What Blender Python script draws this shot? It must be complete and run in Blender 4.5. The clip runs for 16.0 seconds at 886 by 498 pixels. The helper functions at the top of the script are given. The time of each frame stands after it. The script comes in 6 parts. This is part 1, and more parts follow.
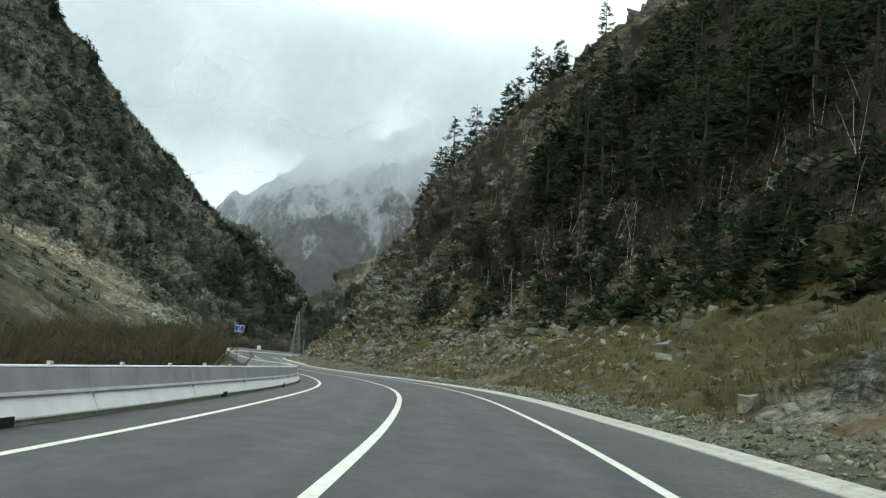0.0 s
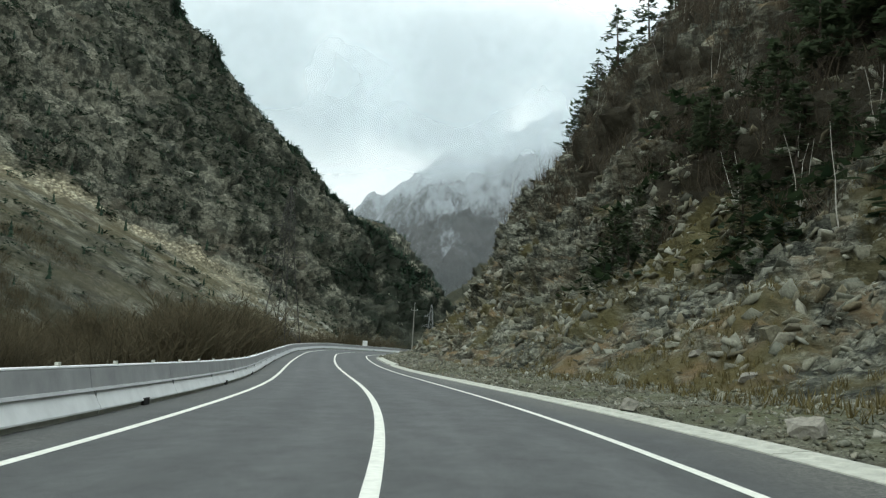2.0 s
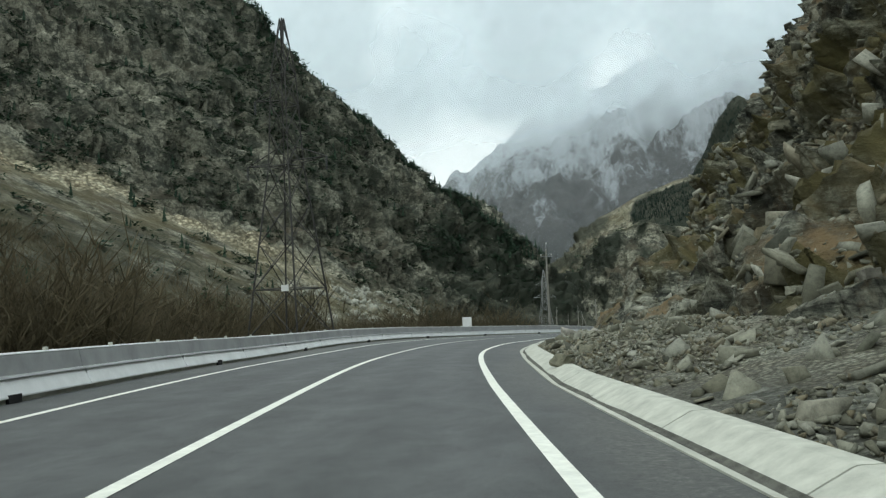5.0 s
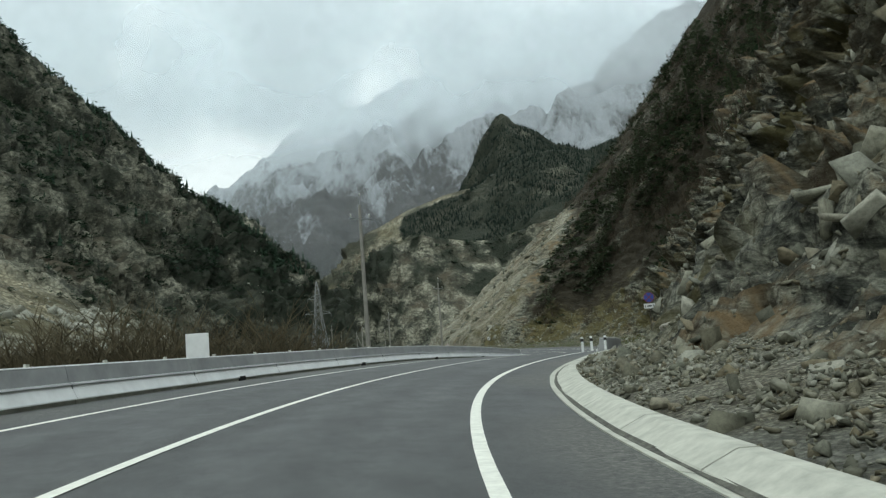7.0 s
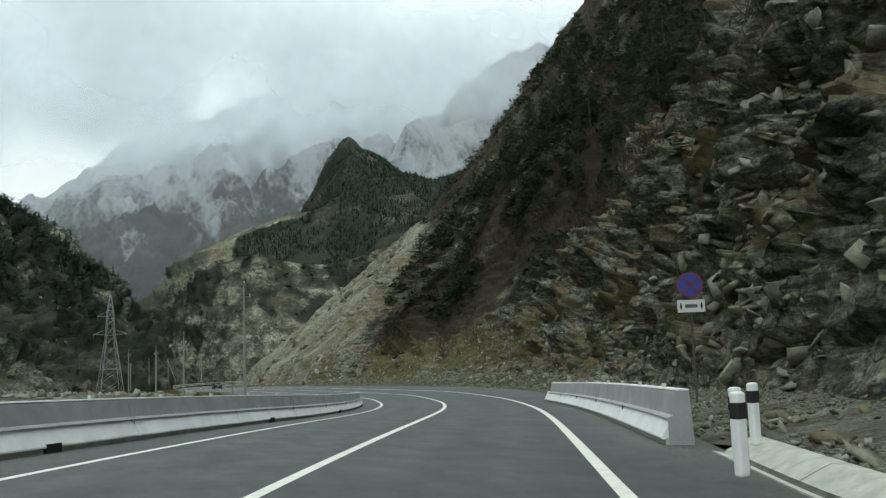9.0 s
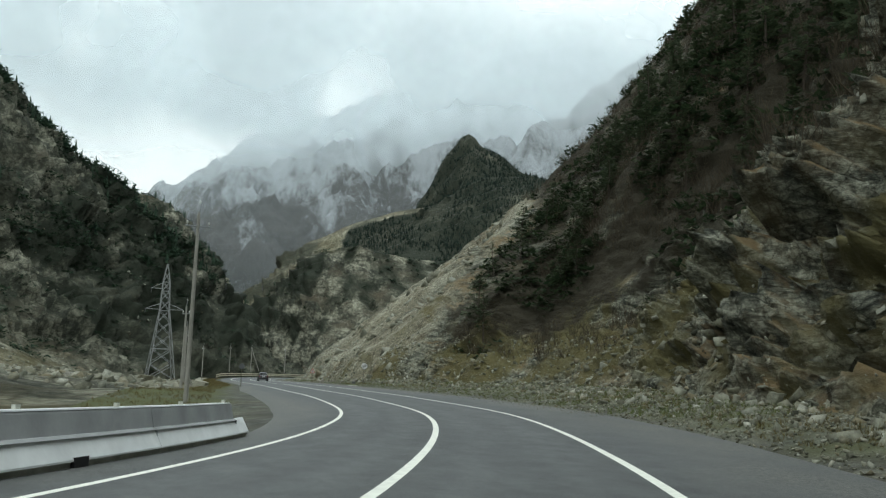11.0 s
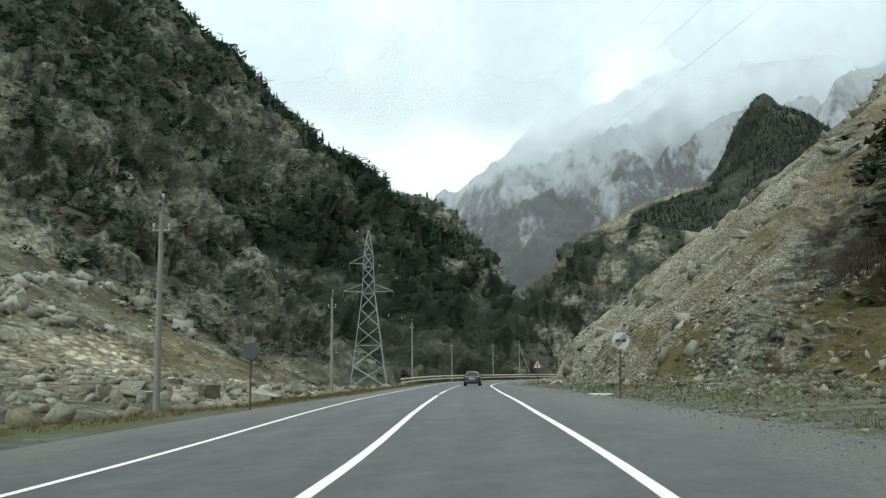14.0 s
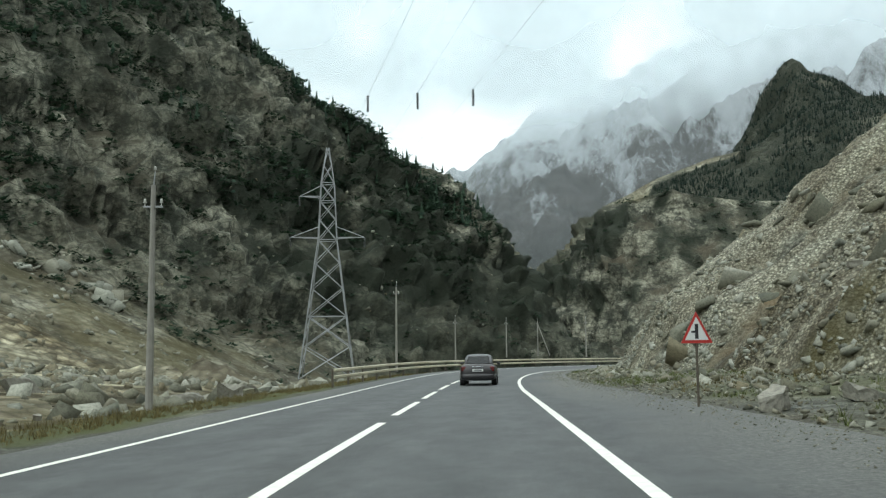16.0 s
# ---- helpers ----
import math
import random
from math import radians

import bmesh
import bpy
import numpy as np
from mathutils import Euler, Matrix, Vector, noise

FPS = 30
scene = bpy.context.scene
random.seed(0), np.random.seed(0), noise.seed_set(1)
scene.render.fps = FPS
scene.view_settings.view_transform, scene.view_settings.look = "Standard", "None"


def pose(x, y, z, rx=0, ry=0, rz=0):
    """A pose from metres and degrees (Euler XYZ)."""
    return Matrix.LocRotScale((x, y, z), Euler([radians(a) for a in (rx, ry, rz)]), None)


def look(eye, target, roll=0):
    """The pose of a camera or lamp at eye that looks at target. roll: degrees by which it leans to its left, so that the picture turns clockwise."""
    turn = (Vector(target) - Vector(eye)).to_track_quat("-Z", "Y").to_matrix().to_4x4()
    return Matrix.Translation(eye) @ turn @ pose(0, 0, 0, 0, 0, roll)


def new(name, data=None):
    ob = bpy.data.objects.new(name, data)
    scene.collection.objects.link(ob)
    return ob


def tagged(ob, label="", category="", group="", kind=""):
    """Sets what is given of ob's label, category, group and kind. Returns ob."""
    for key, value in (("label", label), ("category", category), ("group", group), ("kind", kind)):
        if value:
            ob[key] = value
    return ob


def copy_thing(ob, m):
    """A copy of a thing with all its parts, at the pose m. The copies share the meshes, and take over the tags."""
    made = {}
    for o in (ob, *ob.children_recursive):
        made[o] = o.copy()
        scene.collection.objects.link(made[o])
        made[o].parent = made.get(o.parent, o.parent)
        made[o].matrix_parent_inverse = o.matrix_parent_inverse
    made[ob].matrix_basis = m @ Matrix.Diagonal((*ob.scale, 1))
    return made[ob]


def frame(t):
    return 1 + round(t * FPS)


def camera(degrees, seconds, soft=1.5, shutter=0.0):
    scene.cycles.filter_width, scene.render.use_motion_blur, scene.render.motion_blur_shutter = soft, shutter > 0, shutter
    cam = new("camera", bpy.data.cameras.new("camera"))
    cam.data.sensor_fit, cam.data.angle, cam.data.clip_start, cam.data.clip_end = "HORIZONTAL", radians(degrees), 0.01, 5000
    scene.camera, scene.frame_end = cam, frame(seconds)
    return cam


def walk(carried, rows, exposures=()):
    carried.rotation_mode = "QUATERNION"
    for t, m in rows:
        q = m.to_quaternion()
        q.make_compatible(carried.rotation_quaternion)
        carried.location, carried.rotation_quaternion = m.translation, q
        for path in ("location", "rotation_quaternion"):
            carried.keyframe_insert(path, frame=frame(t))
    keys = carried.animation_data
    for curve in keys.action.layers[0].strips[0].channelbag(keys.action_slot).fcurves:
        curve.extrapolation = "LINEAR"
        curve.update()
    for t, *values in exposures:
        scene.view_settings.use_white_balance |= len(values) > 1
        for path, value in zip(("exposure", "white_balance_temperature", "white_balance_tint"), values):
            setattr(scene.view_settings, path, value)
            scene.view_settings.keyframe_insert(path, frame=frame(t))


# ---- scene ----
import itertools

cam = camera(54.9, 16.0, 1.3)
METRES, EYE, TILT, LEAN, TURN = 375.0, 1.2, 0.0, 0.0, -7.9
ROWS = [
    (0.0, 0.00133, -4e-05, 0.00017, -0.5, 6.1, -4.97),
    (0.5, 0.00139, 0.0379, -0.00105, 1.05, 6.16, -3.94),
    (1.0, -7e-05, 0.07869, -0.00241, 4.38, 5.86, -2.72),
    (1.5, -0.00293, 0.11272, -0.00359, 6.81, 5.54, -3.57),
    (2.0, -0.00766, 0.14951, -0.00503, 9.14, 5.27, -3.48),
    (2.5, -0.01368, 0.18465, -0.0063, 11.46, 5.25, -2.79),
    (3.0, -0.02127, 0.22042, -0.00767, 13.81, 5.26, -1.64),
    (5.5, -0.07029, 0.38986, -0.01211, 12.93, 3.44, 3.7),
    (6.0, -0.0795, 0.42608, -0.01268, 8.58, 3.13, 4.79),
    (6.5, -0.08556, 0.45628, -0.0136, 3.96, 3.9, 5.04),
    (7.0, -0.089, 0.48194, -0.01414, -0.02, 4.49, 4.13),
    (7.5, -0.08987, 0.50909, -0.01483, -4.23, 4.82, 4.5),
    (8.0, -0.08892, 0.53476, -0.01548, -8.24, 4.9, 4.62),
    (10.5, -0.06176, 0.65997, -0.02039, -5.96, 7.19, -2.19),
    (11.0, -0.05611, 0.68636, -0.0219, -3.41, 6.64, -2.16),
    (11.5, -0.05173, 0.71425, -0.02323, 0.01, 6.7, -2.11),
    (12.0, -0.04912, 0.74219, -0.02453, 3.59, 6.8, -2.64),
    (12.5, -0.04823, 0.771, -0.0256, 7.04, 6.88, -2.15),
    (13.0, -0.04921, 0.79958, -0.02668, 10.39, 7.08, -1.28),
    (13.5, -0.05203, 0.82934, -0.02776, 13.46, 6.78, -0.73),
    (14.0, -0.05662, 0.85877, -0.02863, 16.24, 6.39, 0.51),
    (14.5, -0.06278, 0.8883, -0.02965, 17.8, 6.14, 1.73),
    (15.0, -0.07031, 0.91834, -0.03053, 18.1, 5.59, 2.41),
    (15.5, -0.07772, 0.9464, -0.03143, 18.08, 5.39, 1.98),
    (16.0, -0.08685, 0.97905, -0.0326, 16.89, 5.31, 0.61),
]

# The rows above as one smooth path: natural cubic splines through every column.
def spline(ts, vs, t):
    ts, vs, t = np.asarray(ts, float), np.asarray(vs, float), np.asarray(t, float)
    n, h = len(ts), np.diff(ts)
    a, r = np.eye(n), np.zeros(n)
    for i in range(1, n - 1):
        a[i, i - 1:i + 2] = h[i - 1], 2 * (h[i - 1] + h[i]), h[i]
        r[i] = 6 * ((vs[i + 1] - vs[i]) / h[i] - (vs[i] - vs[i - 1]) / h[i - 1])
    m = np.linalg.solve(a, r)
    k = np.clip(np.searchsorted(ts, t) - 1, 0, n - 2)
    u, w, d = t - ts[k], ts[k + 1] - t, h[k]
    return (m[k] * w ** 3 + m[k + 1] * u ** 3) / (6 * d) + (vs[k] / d - m[k] * d / 6) * w + (vs[k + 1] / d - m[k + 1] * d / 6) * u


R = np.array(ROWS)
TIMES = sorted({round(float(v), 2) for v in list(R[:, 0]) + [3.5, 4.0, 4.5, 5.0, 8.5, 9.0, 9.5, 10.0]})
COLS = [spline(R[:, 0], R[:, n], TIMES) for n in range(1, 7)]
POSES = [(t, pose(0, 0, EYE, TILT, LEAN, TURN) @ pose(METRES * x, METRES * y, METRES * z, 90 + pitch, roll, yaw))
         for t, x, y, z, yaw, pitch, roll in zip(TIMES, *COLS)]
walk(cam, POSES, [(0.0, -0.17, 6400, 6), (3.0, -0.13, 6400, 6), (5.5, -0.24, 6400, 6), (8.0, -0.25, 6400, 6), (10.5, -0.24, 6400, 6), (11.5, -0.05, 6400, 6), (12.0, 0.06, 6400, 6), (13.0, 0.16, 6400, 6), (14.5, 0.14, 6400, 6), (16.0, 0.14, 6400, 6)])

# ---- world and light ----
world = bpy.data.worlds.new("overcast_sky")
scene.world = world
world.use_nodes = True
wt = world.node_tree
wt.nodes.clear()
w_out = wt.nodes.new("ShaderNodeOutputWorld")
w_bg = wt.nodes.new("ShaderNodeBackground")
w_sky = wt.nodes.new("ShaderNodeTexSky")
w_sky.sky_type, w_sky.sun_disc, w_sky.sun_elevation, w_sky.sun_rotation = "NISHITA", False, radians(42), radians(-35)
w_co = wt.nodes.new("ShaderNodeTexCoord")
w_map = wt.nodes.new("ShaderNodeMapping")
w_map.inputs["Scale"].default_value = (1.0, 1.0, 2.6)
w_map.inputs["Location"].default_value = (0.35, 0.1, 0.0)
w_noise = wt.nodes.new("ShaderNodeTexNoise")
w_noise.inputs["Scale"].default_value, w_noise.inputs["Detail"].default_value, w_noise.inputs["Roughness"].default_value = 1.5, 2.2, 0.35
w_ramp = wt.nodes.new("ShaderNodeValToRGB")
w_ramp.color_ramp.elements[0].position, w_ramp.color_ramp.elements[0].color = 0.28, (0.73, 0.82, 0.85, 1)
w_ramp.color_ramp.elements[1].position, w_ramp.color_ramp.elements[1].color = 0.58, (1.08, 1.15, 1.14, 1)
w_mix = wt.nodes.new("ShaderNodeMixRGB")
w_mix.inputs[0].default_value = 0.96
w_gain = wt.nodes.new("ShaderNodeMixRGB")
w_gain.blend_type, w_gain.inputs[0].default_value, w_gain.inputs[2].default_value = "MULTIPLY", 1.0, (0.10, 0.10, 0.10, 1)
wt.links.new(w_co.outputs["Generated"], w_map.inputs["Vector"])
wt.links.new(w_map.outputs["Vector"], w_noise.inputs["Vector"])
w_side = wt.nodes.new("ShaderNodeSeparateXYZ")
w_lean = wt.nodes.new("ShaderNodeMath")
w_lean.operation, w_lean.inputs[1].default_value = "MULTIPLY_ADD", -0.12
wt.links.new(w_co.outputs["Generated"], w_side.inputs[0])
wt.links.new(w_side.outputs["X"], w_lean.inputs[0])
wt.links.new(w_noise.outputs["Fac"], w_lean.inputs[2])
wt.links.new(w_lean.outputs[0], w_ramp.inputs["Fac"])
wt.links.new(w_sky.outputs["Color"], w_gain.inputs[1])
wt.links.new(w_gain.outputs["Color"], w_mix.inputs[1])
wt.links.new(w_ramp.outputs["Color"], w_mix.inputs[2])
wt.links.new(w_mix.outputs["Color"], w_bg.inputs["Color"])
w_sep = wt.nodes.new("ShaderNodeSeparateXYZ")
w_up = wt.nodes.new("ShaderNodeMapRange")
w_up.inputs["From Min"].default_value, w_up.inputs["From Max"].default_value = 0.0, 1.0
w_up.inputs["To Min"].default_value, w_up.inputs["To Max"].default_value = 1.05, 1.9
wt.links.new(w_co.outputs["Generated"], w_sep.inputs[0])
wt.links.new(w_sep.outputs["Z"], w_up.inputs["Value"])
wt.links.new(w_up.outputs[0], w_bg.inputs["Strength"])
wt.links.new(w_bg.outputs["Background"], w_out.inputs["Surface"])
sun = new("sun", bpy.data.lights.new("sun", "SUN"))
sun.data.energy, sun.data.angle, sun.data.color = 0.5, radians(30), (0.93, 1.0, 0.94)
sun.matrix_world = look((-60, 30, 100), (0, 130, 0))

# ---- materials ----
def material(name):
    m = bpy.data.materials.new(name)
    m.use_nodes = True
    return m, m.node_tree, m.node_tree.nodes["Principled BSDF"]


def node(t, kind, **values):
    n = t.nodes.new("ShaderNode" + kind)
    for k, v in values.items():
        n.inputs[k.replace("_", " ")].default_value = v
    return n


def coords(t, scale, stretch=(1, 1, 1)):
    g = t.nodes.new("ShaderNodeNewGeometry")
    m = t.nodes.new("ShaderNodeMapping")
    m.inputs["Scale"].default_value = [scale * s for s in stretch]
    t.links.new(g.outputs["Position"], m.inputs["Vector"])
    return m.outputs["Vector"]


def noise_tex(t, scale, detail=4.0, rough=0.6, stretch=(1, 1, 1)):
    n = node(t, "TexNoise", Scale=1.0, Detail=detail, Roughness=rough)
    t.links.new(coords(t, scale, stretch), n.inputs["Vector"])
    return n.outputs["Fac"]


def ramp(t, fac, stops):
    r = t.nodes.new("ShaderNodeValToRGB")
    e = r.color_ramp.elements
    while len(e) < len(stops):
        e.new(0.5)
    for el, (p, c) in zip(e, stops):
        el.position, el.color = p, (*c, 1) if len(c) == 3 else c
    t.links.new(fac, r.inputs["Fac"])
    return r.outputs["Color"]


def mix(t, fac, a, b, blend="MIX"):
    m = t.nodes.new("ShaderNodeMixRGB")
    m.blend_type = blend
    for s, v in ((m.inputs[0], fac), (m.inputs[1], a), (m.inputs[2], b)):
        if isinstance(v, bpy.types.NodeSocket):
            t.links.new(v, s)
        else:
            s.default_value = v if isinstance(v, (int, float)) else (*v, 1)
    return m.outputs[0]


def bump(t, bsdf, height, strength, distance):
    b = node(t, "Bump", Strength=strength, Distance=distance)
    t.links.new(height, b.inputs["Height"])
    t.links.new(b.outputs["Normal"], bsdf.inputs["Normal"])


def attr(t, name):
    a = t.nodes.new("ShaderNodeAttribute")
    a.attribute_name = name
    return a.outputs["Fac"]


def plain(name, colour, rough=0.6, metal=0.0, vary=0.15, scale=3.0, grain=0.0):
    m, t, b = material(name)
    n = noise_tex(t, scale, 5)
    dark, light = [c * (1 - vary) for c in colour], [min(1, c * (1 + vary)) for c in colour]
    t.links.new(ramp(t, n, [(0.3, dark), (0.7, light)]), b.inputs["Base Color"])
    b.inputs["Roughness"].default_value, b.inputs["Metallic"].default_value = rough, metal
    if grain:
        bump(t, b, noise_tex(t, scale * 12, 4), 0.6, grain)
    return m


def warped(t, scale, stretch, amount):
    """Position coordinates bent by noise, so that patterns do not run straight."""
    g, n = t.nodes.new("ShaderNodeNewGeometry"), node(t, "TexNoise", Scale=0.45 * scale, Detail=3.0)
    t.links.new(g.outputs["Position"], n.inputs["Vector"])
    v, a, m = t.nodes.new("ShaderNodeVectorMath"), t.nodes.new("ShaderNodeVectorMath"), t.nodes.new("ShaderNodeMapping")
    v.operation, v.inputs[3].default_value, a.operation = "SCALE", amount / scale, "ADD"
    t.links.new(n.outputs["Color"], v.inputs[0])
    t.links.new(g.outputs["Position"], a.inputs[0])
    t.links.new(v.outputs[0], a.inputs[1])
    m.inputs["Scale"].default_value, m.inputs["Rotation"].default_value = [scale * k for k in stretch], (0.25, 0.2, 0)
    t.links.new(a.outputs[0], m.inputs["Vector"])
    return m.outputs["Vector"]


def rock_ground(name, rock_a, rock_b, soil, grass, scale, relief, litter=((0.013, 0.012, 0.009), (0.068, 0.056, 0.037)), beds=(0.6, 0.6, 3.2), grain=(0.18, 0.75, 1.5), stones=4.5, scree=None):
    """Hillside: fractured, bedded rock with crevice shade in its colour, soil, dry grass (attribute grass), loose scree
    (attribute scree), and leaf litter with dark, shaded scrub (attribute litter).
    """
    m, t, b = material(name)
    scree = scree or rock_b
    big = noise_tex(t, 0.05 * scale, 6, 0.65)
    # Dark ends of grain and beds draw crevice shade into the rock colour.
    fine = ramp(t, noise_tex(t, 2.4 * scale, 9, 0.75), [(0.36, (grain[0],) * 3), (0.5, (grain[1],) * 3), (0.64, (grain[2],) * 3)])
    bed = node(t, "TexNoise", Scale=1.0, Detail=6.0, Roughness=0.7)
    t.links.new(warped(t, 0.5 * scale, beds, 0.8), bed.inputs["Vector"])
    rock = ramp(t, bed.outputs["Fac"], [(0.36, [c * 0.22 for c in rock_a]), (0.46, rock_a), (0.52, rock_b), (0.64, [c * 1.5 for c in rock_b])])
    rock = mix(t, big, rock, mix(t, 0.5, rock, (0.10, 0.112, 0.088)))
    vor = node(t, "TexVoronoi", Scale=1.0)
    vor.feature = "DISTANCE_TO_EDGE"
    t.links.new(warped(t, 0.8 * scale, (0.8, 0.8, 2.0), 1.1), vor.inputs["Vector"])
    # Shade inside the cracks, multiplied into the colour.
    crack_shade = ramp(t, vor.outputs["Distance"], [(0.0, (0.22, 0.22, 0.22)), (0.05, (1, 1, 1))])
    rock = mix(t, 0.75, rock, crack_shade, "MULTIPLY")
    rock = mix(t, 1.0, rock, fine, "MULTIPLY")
    geo = t.nodes.new("ShaderNodeNewGeometry")
    sep = t.nodes.new("ShaderNodeSeparateXYZ")
    t.links.new(geo.outputs["Normal"], sep.inputs[0])
    flat = ramp(t, sep.outputs["Z"], [(0.5, (0.25, 0.25, 0.25)), (0.8, (1, 1, 1))])
    patch = ramp(t, noise_tex(t, 0.16 * scale, 7, 0.72), [(0.47, (0, 0, 0)), (0.60, (1, 1, 1))])
    soilc = mix(t, noise_tex(t, 1.4 * scale, 7, 0.75), [c * 0.4 for c in soil], [c * 1.5 for c in soil])
    col = mix(t, mix(t, 1.0, flat, patch, "MULTIPLY"), rock, soilc)
    cell = node(t, "TexVoronoi", Scale=1.0, Randomness=1.0)
    t.links.new(warped(t, stones * scale, (1, 0.8, 1.3), 0.5), cell.inputs["Vector"])
    tint = ramp(t, cell.outputs["Color"], [(0.1, [c * 0.5 for c in scree]), (0.5, scree), (0.9, [c * 1.55 for c in scree])])
    # Shade between the stones, put into the scree colour.
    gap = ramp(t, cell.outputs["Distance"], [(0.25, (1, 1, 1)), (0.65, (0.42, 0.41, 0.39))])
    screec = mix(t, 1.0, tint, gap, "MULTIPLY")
    screec = mix(t, 0.6, screec, mix(t, 1.0, screec, ramp(t, noise_tex(t, 5.0 * scale, 7, 0.8), [(0.35, (0.4, 0.4, 0.4)), (0.65, (1.7, 1.7, 1.65))]), "MULTIPLY"))
    screec = mix(t, noise_tex(t, 0.22 * scale, 5), screec, mix(t, 1.0, screec, (0.62, 0.56, 0.46), "MULTIPLY"))
    streak = ramp(t, noise_tex(t, 0.34 * scale, 7, 0.7, (0.09, 1.0, 0.09)), [(0.36, (0.36, 0.32, 0.25)), (0.47, (0.9, 0.88, 0.84)), (0.62, (1.3, 1.33, 1.32))])
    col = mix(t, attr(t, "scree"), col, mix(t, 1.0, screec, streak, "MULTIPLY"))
    gcol = mix(t, noise_tex(t, 1.6 * scale, 7, 0.75), [c * 0.35 for c in grass], [c * 1.35 for c in grass])
    gcol = mix(t, noise_tex(t, 0.12 * scale, 5), gcol, mix(t, 0.5, gcol, (0.055, 0.06, 0.022)))
    col = mix(t, attr(t, "grass"), col, gcol)
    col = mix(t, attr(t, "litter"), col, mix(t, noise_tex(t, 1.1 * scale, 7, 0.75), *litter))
    t.links.new(col, b.inputs["Base Color"])
    b.inputs["Roughness"].default_value = 0.92
    b.inputs["Specular IOR Level"].default_value = 0.15
    bump(t, b, mix(t, 0.5, noise_tex(t, 1.3 * scale, 9, 0.72), bed.outputs["Fac"]), 1.0, relief)
    return m


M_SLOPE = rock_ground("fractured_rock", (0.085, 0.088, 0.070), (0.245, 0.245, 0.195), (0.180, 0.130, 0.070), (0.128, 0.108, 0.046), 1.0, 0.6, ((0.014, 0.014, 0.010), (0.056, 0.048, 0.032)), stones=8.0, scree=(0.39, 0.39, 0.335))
M_VERGE = rock_ground("gravel_verge", (0.055, 0.06, 0.056), (0.16, 0.165, 0.15), (0.06, 0.058, 0.046), (0.100, 0.110, 0.050), 2.6, 0.12, ((0.030, 0.031, 0.028), (0.10, 0.10, 0.085)), stones=6.0, scree=(0.245, 0.252, 0.222))
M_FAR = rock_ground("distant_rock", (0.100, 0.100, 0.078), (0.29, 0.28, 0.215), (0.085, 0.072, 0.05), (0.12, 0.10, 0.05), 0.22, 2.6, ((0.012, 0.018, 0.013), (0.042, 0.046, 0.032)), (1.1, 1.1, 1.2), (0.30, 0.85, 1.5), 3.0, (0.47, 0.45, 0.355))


def asphalt():
    """Worn asphalt: polished wheel tracks (attribute track), dust and grit near the edges (attribute dust)."""
    m, t, b = material("asphalt")
    n = mix(t, noise_tex(t, 0.30, 7, 0.68, (1, 0.2, 1)), (0.036, 0.040, 0.041), (0.088, 0.094, 0.094))
    n = mix(t, ramp(t, noise_tex(t, 1.6, 8, 0.75, (1, 0.5, 1)), [(0.38, (0, 0, 0)), (0.66, (1, 1, 1))]), mix(t, 1.0, n, (0.72, 0.72, 0.72), "MULTIPLY"), mix(t, 1.0, n, (1.3, 1.29, 1.27), "MULTIPLY"))
    n = mix(t, mix(t, 1.0, attr(t, "track"), noise_tex(t, 0.5, 5, 0.6, (1, 0.15, 1)), "MULTIPLY"), n, mix(t, 1.0, n, (1.5, 1.5, 1.48), "MULTIPLY"))
    grit = ramp(t, noise_tex(t, 14, 6, 0.8), [(0.38, (0.035, 0.037, 0.034)), (0.52, (0.10, 0.102, 0.09)), (0.70, (0.24, 0.238, 0.21))])
    n = mix(t, attr(t, "dust"), n, grit)
    n = mix(t, noise_tex(t, 45, 4, 0.85), mix(t, 1.0, n, (0.6, 0.6, 0.6), "MULTIPLY"), mix(t, 1.0, n, (1.3, 1.3, 1.3), "MULTIPLY"))
    t.links.new(n, b.inputs["Base Color"])
    b.inputs["Roughness"].default_value = 0.72
    bump(t, b, noise_tex(t, 70, 4, 0.85), 0.6, 0.01)
    return m


M_ASPHALT = asphalt()
M_LINE = plain("road_paint", (0.74, 0.745, 0.67), 0.6, 0, 0.14, 6.0)
M_CONCRETE = plain("weathered_concrete", (0.33, 0.34, 0.34), 0.85, 0, 0.18, 1.2, 0.01)
M_WHITE = plain("white_paint_on_concrete", (0.80, 0.82, 0.82), 0.7, 0, 0.10, 1.5, 0.006)
M_KERB = plain("dusty_kerb_concrete", (0.45, 0.455, 0.395), 0.9, 0, 0.22, 3.5, 0.012)
M_DIRT = plain("gutter_grit", (0.085, 0.085, 0.07), 0.95, 0, 0.6, 5.0, 0.02)
# Near-black colour for the shade inside the drain holes.
M_BLACK = plain("drain_hole_shade", (0.012, 0.012, 0.013), 0.8)
M_POLE = plain("pole_concrete", (0.25, 0.24, 0.215), 0.9, 0, 0.15, 2.0, 0.004)
M_STEEL = plain("galvanised_steel", (0.30, 0.31, 0.32), 0.55, 0.6, 0.2, 2.0)
M_CAR = plain("dark_car_paint", (0.036, 0.034, 0.036), 0.3, 0.3, 0.1, 1.0)

